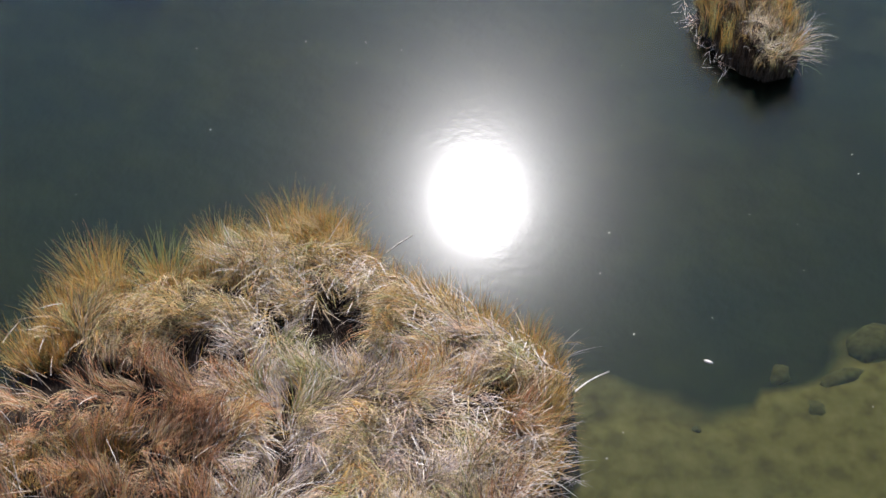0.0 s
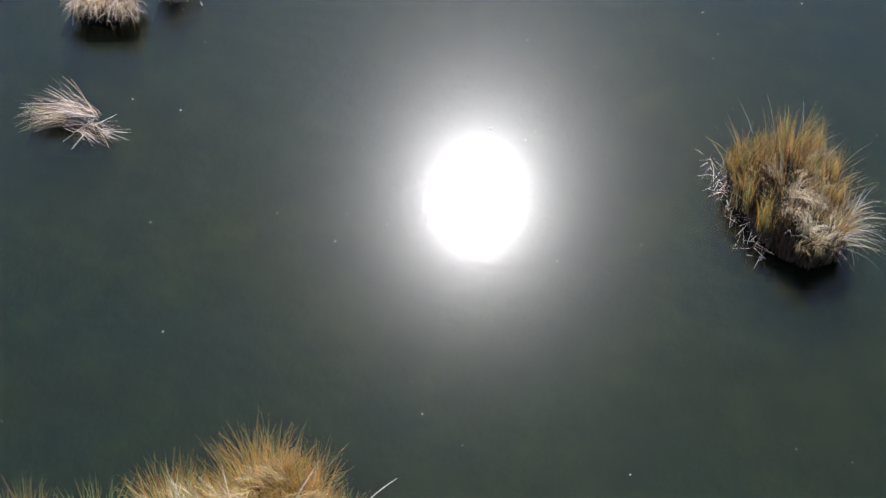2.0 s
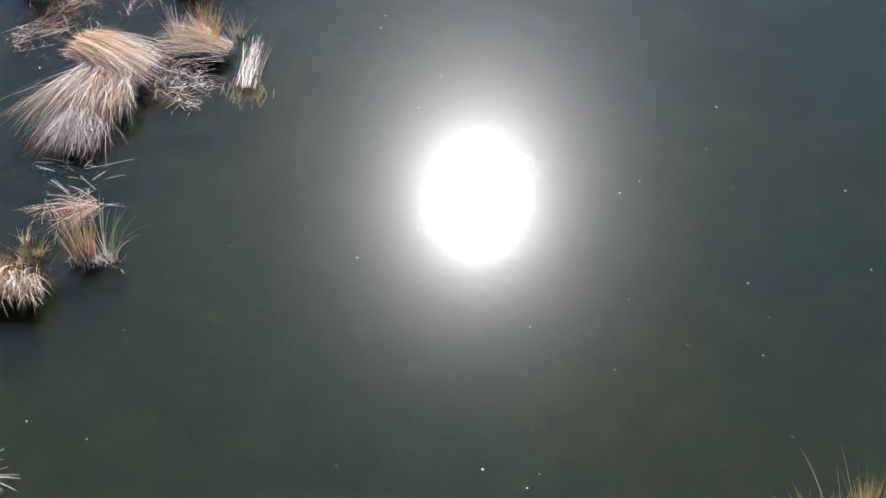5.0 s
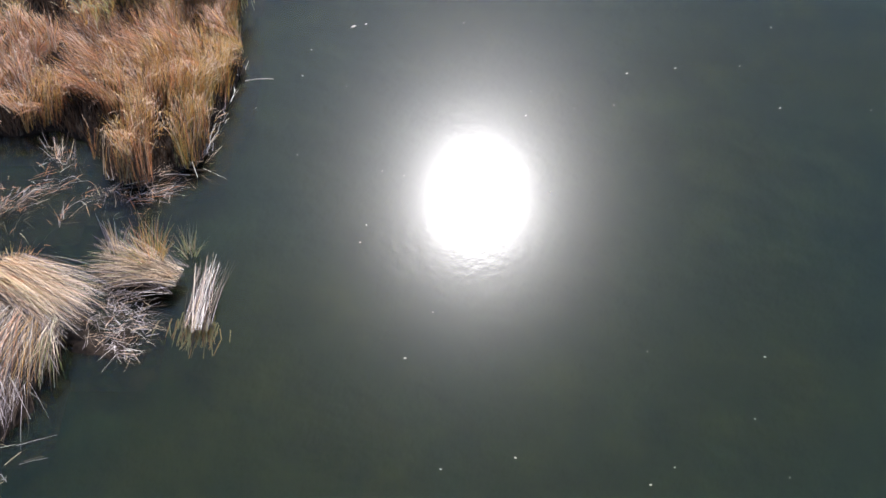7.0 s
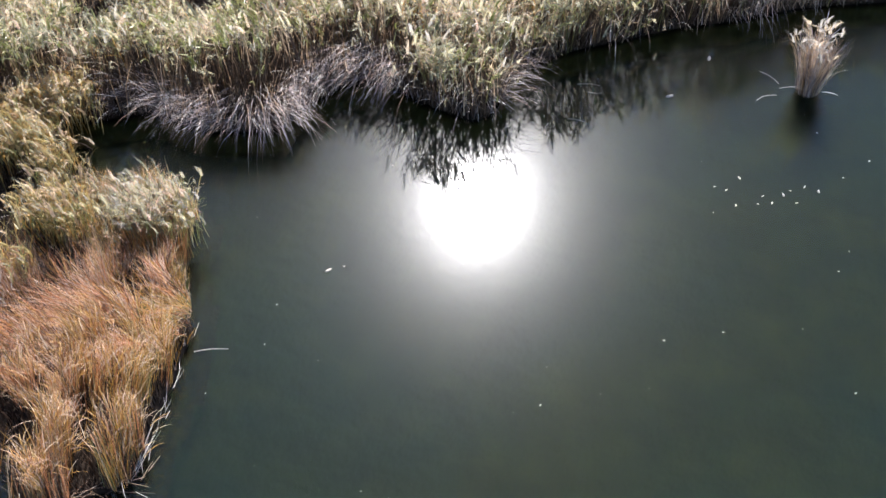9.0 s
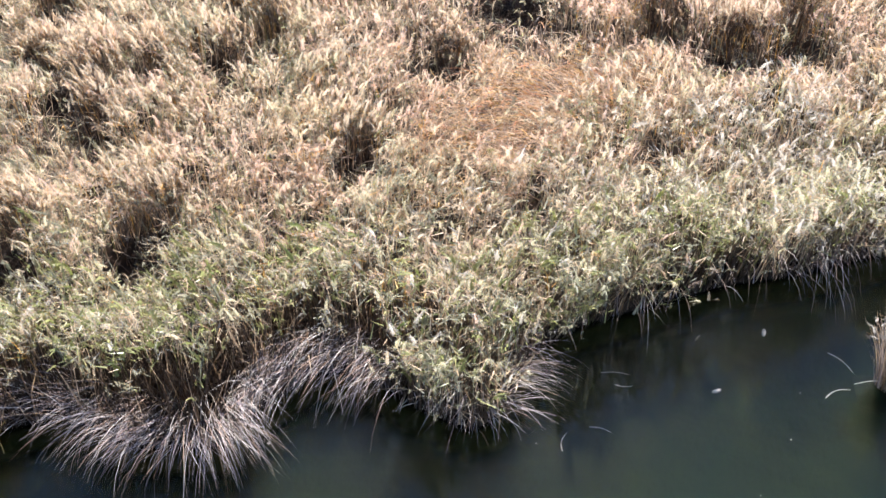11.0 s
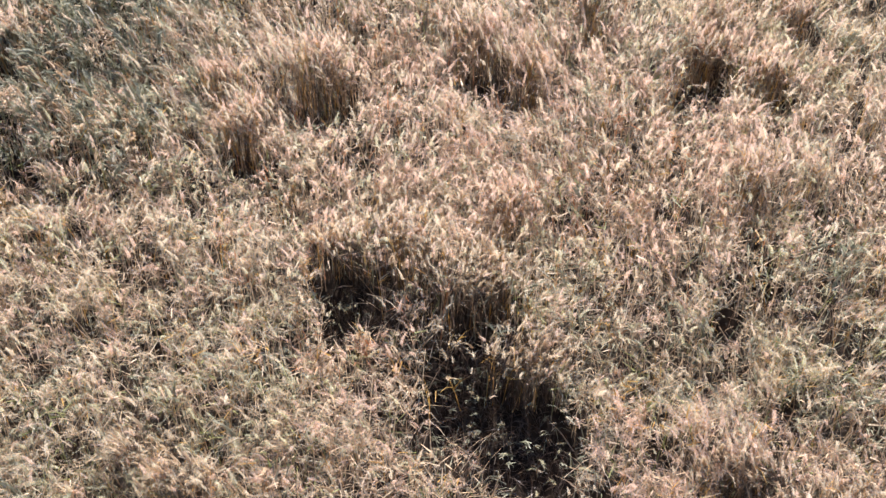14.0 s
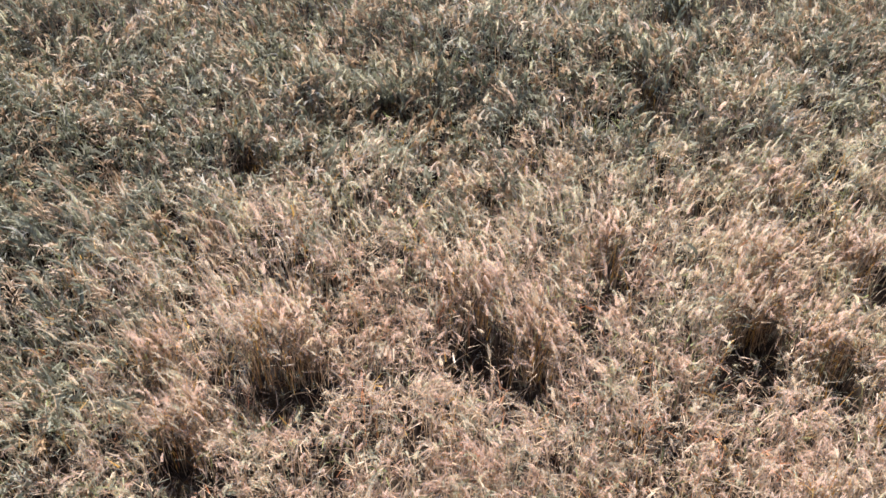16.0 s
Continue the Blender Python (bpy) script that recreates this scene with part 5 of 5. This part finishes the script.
    wide = ((sx < -8.4) | (sx > 9.3) | (sy > 68.8)) & (rim(BANK, sx, sy) > 0.1)
    sx, sy = sx[wide], sy[wide]
    m = len(sx)
    reed_plants(lv, sx, sy, np.full(m, 0.15), rng.uniform(0.9, 1.4, m), choose(m, [M_PLUME, M_CREAM, M_ROSE], [3, 2, 1]), choose(m, [M_STRAW, M_HAY, M_SAGE], [3, 2, 1]), leaves=1, bulk=2.6)
    # Flattened ochre reeds, combed one way.
    x2, y2 = scatter(oval(1.9, 49.9, 4.6, 2.6, 20), 620)
    on = (lodged_at(x2, y2) + 0.7 * (rng.random(len(x2)) - 0.5) > 0.42) & ~in_gap(x2, y2)
    x2, y2 = x2[on], y2[on]
    m = len(x2)
    lv.add(x2, y2, 0.35 + 0.45 * rng.random(m), -2.4 + 2.0 * (field(x2, y2, 1.2, 212) - 0.5) + rng.normal(0, 0.35, m), rng.uniform(0.35, 0.75, m), rng.uniform(0.5, 1.1, m), rng.uniform(0.3, 1.0, m), rng.uniform(0.008, 0.014, m), choose(m, [M_STRAW, M_OCHRE, M_ROSE, M_PLUME, M_RUST], [4, 1.4, 8, 3, 0.8]))
    bed = leaf_part("reed_bed", lv, None)
    tagged(bed, "dense bed of dry common reeds with pale feathery plumes", "reed bed", kind="stuff")
    # Dead leaves below the reeds.
    lv = Leaves()
    x3, y3 = scatter(view, 45)
    k = (rim(BANK, x3, y3) > 0.05) & ~in_gap(x3, y3)
    x3, y3 = x3[k], y3[k]
    m = len(x3)
    lv.add(x3, y3, 0.15 + rng.uniform(0, 0.5, m), rng.uniform(0, 6.28, m), rng.uniform(0.3, 0.7, m), rng.uniform(0.3, 1.3, m), rng.uniform(0.3, 1.2, m), 0.015, choose(m, [M_STRAW, M_HAY, M_SHADE_ROT, M_SAGE], [4, 2, 1.5, 2]), segs=2)
    # Gaps get low stems with the deep shade put into their colour.
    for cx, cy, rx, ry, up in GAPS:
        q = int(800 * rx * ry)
        lv.add(cx + rng.normal(0, 0.6 * rx, q), cy + rng.normal(0, 0.6 * ry, q), rng.uniform(0.1, 0.35, q), rng.uniform(0, 6.28, q), rng.uniform(0.2, 0.45, q), rng.uniform(0.1, 1.2, q), rng.uniform(0.3, 1.4, q), 0.012, choose(q, [M_SHADE_ROT, M_SAGE], [12, 0.6]))
    # Added wall of dark stems behind the bank's edge, to shade the water.
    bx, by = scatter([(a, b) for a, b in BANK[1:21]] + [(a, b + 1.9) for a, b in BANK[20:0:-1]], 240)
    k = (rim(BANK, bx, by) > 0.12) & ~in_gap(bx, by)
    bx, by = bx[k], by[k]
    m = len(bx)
    lv.add(bx, by, 0.1, rng.uniform(0, 6.28, m), rng.uniform(0.45, 0.85, m) * canopy(bx, by), rng.uniform(0, 0.3, m), rng.uniform(0.0, 0.5, m), rng.uniform(0.02, 0.036, m), choose(m, [M_SHADE_ROT, M_HAY], [6, 1]), segs=2)
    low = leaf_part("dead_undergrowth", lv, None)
    tagged(low, "tangled dead reed leaves and shade-dark stems under the reeds", "undergrowth", kind="stuff")


def reed_tuft(cx, cy, rx, ry, up):
    """Taller reeds that crown the far side of a dark gap, with a few plumes hanging into it."""
    m = int(40 + 190 * rx)
    hx, hy = cx + rng.normal(0, 0.62 * rx, m), cy + ry + 0.12 + np.abs(rng.normal(0, 0.22, m))
    t = thing("reed_tuft", cx, cy + ry + 0.2, 0.2, "taller tuft of pale plumed reeds above a dark gap", "reed tuft", "tufts in the reed bed")
    warm = 56 < cy < 62.5
    lv, heads = Leaves(), Leaves()
    top = [M_ROSE, M_PLUME, M_STRAW] if warm else ([M_SAGE, M_CREAM, M_STRAW] if cy > 62.5 else [M_PLUME, M_STRAW, M_ROSE])
    # Stems facing the gap carry its shade in their colour.
    reed_plants(lv, hx, hy, np.full(m, 0.15), canopy(hx, hy) * rng.uniform(0.8, 1.05, m) + up * rng.uniform(-0.6, 0.35, m), choose(m, top, [4, 2, 1]), choose(m, [M_SHADE_ROT, M_OCHRE, M_HAY], [4, 1, 3] if warm else [8, 0.7, 1]), leaves=3, heads=heads, upright=0.5, lean=0.12)
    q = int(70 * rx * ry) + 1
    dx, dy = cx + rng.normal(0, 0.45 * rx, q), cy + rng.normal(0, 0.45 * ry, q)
    reed_plants(lv, dx, dy, np.full(q, 0.1), rng.uniform(0.35, 0.85, q), choose(q, [M_CREAM, M_SAGE, M_PLUME], [2, 2, 1]), choose(q, [M_SHADE_ROT, M_SAGE], [3, 1]), leaves=1, heads=heads, bulk=0.8)
    tagged(leaf_part("stem_stand", lv, t, "brown stems coloured dark for the shaded gap"), kind="stuff")
    leaf_part("plume_crown", heads, t, "pale feathery plumes")


reed_bed()
for gap in GAPS:
    reed_tuft(*gap)


def bank_fringe():
    """Weathered blades that hang from the bank over the water, in lobes."""
    lv = Leaves()
    p = np.array(BANK[1:21])
    seg = np.hypot(*np.diff(p, axis=0).T)
    s = rng.uniform(0, seg.sum(), 9000)
    cum = np.r_[0, np.cumsum(seg)]
    x, y = np.interp(s, cum, p[:, 0]), np.interp(s, cum, p[:, 1])
    lobe = field(s, 0 * s, 0.8, 301)
    much = np.interp(x, [-9, -5.2, -4.9, -4.0, -2.4, -2.1, -1.7, -0.4, 0.1, 0.4, 1.4, 1.7, 5.5, 6.3, 9], [0.5, 0.5, 0.3, 0.9, 1.0, 0.35, 0.8, 0.9, 0.2, 0.45, 0.5, 0.10, 0.06, 0.25, 0.3])
    keep = rng.random(len(s)) < much * (0.35 + 0.9 * lobe)
    x, y, s, lobe = x[keep], y[keep], s[keep], lobe[keep]
    n = len(x)
    comb = np.interp(x, [-9, -4.6, -3.6, -3.0, -2.2, -1.7, -0.5, 0.1, 0.5, 0.9, 1.5, 2.2, 9], [-2.0, -2.7, -2.5, -1.7, -1.1, -2.5, -2.1, -2.3, -2.0, -1.4, -0.4, -1.2, -1.5])
    az = comb + 0.9 * (field(s, 0 * s, 0.5, 302) - 0.5) + rng.normal(0, 0.3, n)
    lv.add(x, y + rng.uniform(-0.05, 0.6, n), rng.uniform(0.2, 0.75, n), az, rng.uniform(0.35, 1.25, n) * (0.6 + 0.5 * lobe), rng.uniform(0.5, 1.3, n), rng.uniform(0.8, 2.0, n), rng.uniform(0.0045, 0.0085, n), choose(n, [M_GREY, M_WHITE, M_SHADE_ROT, M_BLUSH], [5, 4.5, 5, 2.5]), segs=4)
    # Added dark stems along the bank block light; their shade is in the colour.
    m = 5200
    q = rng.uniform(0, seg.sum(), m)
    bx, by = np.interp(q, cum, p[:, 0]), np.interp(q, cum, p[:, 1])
    lv.add(bx, by + rng.uniform(0.05, 0.8, m), 0.1, rng.uniform(0, 6.28, m), rng.uniform(0.3, 0.75, m), rng.uniform(0, 0.3, m), 0.3, 0.018, choose(m, [M_SHADE_ROT, M_GREY], [7, 0.6]), segs=2)
    ob = leaf_part("hanging_sedge", lv, None)
    tagged(ob, "weathered grey sedge hanging from the bank over water, added dark stems behind", "sedge", kind="stuff")


bank_fringe()


# ---- stones under water, floating bits ----
def stone(x, y, z, sx, sy, sz, seed):
    bm = bmesh.new()
    bmesh.ops.create_icosphere(bm, subdivisions=3, radius=1.0)
    for v in bm.verts:
        k = 1 + 0.28 * (noise.noise(v.co * 1.6 + Vector((seed, 0, 0)))) + 0.08 * noise.noise(v.co * 5 + Vector((0, seed, 0)))
        v.co = Vector((v.co.x * sx * k, v.co.y * sy * k, v.co.z * sz * k))
    ob = mesh_part("stone", bm, STONE, None)
    ob.location = (x, y, z)
    ob.rotation_euler = (0, 0, seed)
    return tagged(ob, "algae-covered stone lying just under the water", "stone", "stones in the shallows")


for x, y, z, sx, sy, sz, seed in ((6.2, 16.55, -0.40, 0.42, 0.30, 0.22, 0.7), (5.62, 15.9, -0.38, 0.36, 0.16, 0.16, 0.35), (5.1, 15.35, -0.36, 0.15, 0.20, 0.14, 0.2), (3.35, 15.0, -0.36, 0.09, 0.07, 0.10, 1.7), (6.6, 15.8, -0.40, 0.40, 0.22, 0.18, 3.1), (4.75, 16.05, -0.5, 0.22, 0.14, 0.16, 1.2)):
    stone(x, y, z, sx, sy, sz, seed)


def floating_stick(x, y, turn, length, radius, bend):
    bm = bmesh.new()
    rings = []
    for k in range(7):
        s = k / 6
        c = Vector(((s - 0.5) * length, bend * math.sin(s * math.pi) * length, 0.01))
        r = radius * (1 - 0.45 * s)
        rings.append([bm.verts.new(c + Vector((0, math.cos(a) * r, math.sin(a) * r))) for a in np.linspace(0, 2 * math.pi, 6, endpoint=False)])
    for p, q in zip(rings, rings[1:]):
        for i in range(6):
            bm.faces.new((p[i], q[i], q[(i + 1) % 6], p[(i + 1) % 6]))
    bm.faces.new(rings[0][::-1])
    bm.faces.new(rings[-1])
    ob = mesh_part("floating_stick", bm, WHITE, None)
    ob.location, ob.rotation_euler = (x, y, 0), (0, 0, turn)
    return tagged(ob, "bleached reed stalk floating on the water", "reed stalk", "floating stalks")


for x, y, turn, length, radius, bend in ((1.9, 15.6, 0.6, 0.62, 0.014, 0.05), (-6.55, 16.5, 1.2, 0.45, 0.01, 0.03), (-6.6, 14.9, 1.4, 0.6, 0.012, 0.04), (-0.9, 18.25, 0.75, 0.55, 0.008, 0.03), (2.2, 43.75, 1.3, 0.3, 0.005, 0.15), (2.7, 43.95, -0.3, 0.3, 0.005, 0.1),
                                         (3.0, 44.9, -0.1, 0.4, 0.005, 0.08), (3.1, 44.7, -0.1, 0.25, 0.005, -0.1), (6.1, 44.55, 0.35, 0.4, 0.007, 0.15), (6.25, 45.1, -0.9, 0.45, 0.006, 0.1), (-2.95, 38.95, 0.1, 0.5, 0.008, 0.05)):
    floating_stick(x, y, turn, length, radius, bend)


def floating_husk(x, y, turn, size):
    bm = bmesh.new()
    bmesh.ops.create_icosphere(bm, subdivisions=2, radius=1.0)
    for v in bm.verts:
        k = 1 + 0.3 * noise.noise(v.co * 2.0 + Vector((x, y, 0)))
        v.co = Vector((v.co.x * size * 1.5 * k, v.co.y * size * 0.55 * k, v.co.z * size * 0.35 * k))
    ob = mesh_part("floating_husk", bm, WHITE, None)
    ob.location, ob.rotation_euler = (x, y, 0.01), (0, 0, turn)
    return tagged(ob, "pale curled reed husk floating on the water", "reed husk", "floating husks")


for x, y, turn, size in ((4.4, 44.6, 0.3, 0.05), (3.6, 15.95, -0.4, 0.045), (5.25, 45.65, 1.3, 0.05), (-1.35, 40.5, 0.7, 0.04),
                         (4.85, 42.33, 0.0, 0.014), (5.03, 42.25, 0.7, 0.018), (5.13, 41.90, 1.4, 0.022), (5.29, 42.53, 2.1, 0.026), (5.49, 41.93, 2.8, 0.014), (5.60, 42.11, 0.5, 0.018), (5.72, 41.95, 1.2, 0.022), (5.94, 42.14, 1.9, 0.026), (6.07, 42.23, 2.6, 0.014), (6.12, 41.95, 0.3, 0.018), (6.32, 42.32, 1.0, 0.022), (6.53, 42.22, 1.7, 0.026), (7.00, 42.54, 2.4, 0.014)):
    floating_husk(x, y, turn, size)

# Specks of fluff scattered over the lake.
bm = bmesh.new()
for k in range(150):
    x, y = rng.uniform(-7.5, 8.5), rng.uniform(14, 45)
    r = 0.006 + 0.011 * rng.random() ** 3
    if any(inside(q, np.array([x]), np.array([y]))[0] for q in (ISLET, SPIT, BANK)):
        continue
    bmesh.ops.create_icosphere(bm, subdivisions=1, radius=r, matrix=Matrix.Translation((x, y, 0.004)) @ Matrix.Rotation(rng.uniform(0, 6.28), 4, "Z") @ Matrix.Diagonal((1.5, 0.8, 0.4, 1)))
specks = mesh_part("floating_fluff", bm, WHITE, None)
tagged(specks, "tiny pale specks of reed fluff on the water", "fluff", kind="stuff")
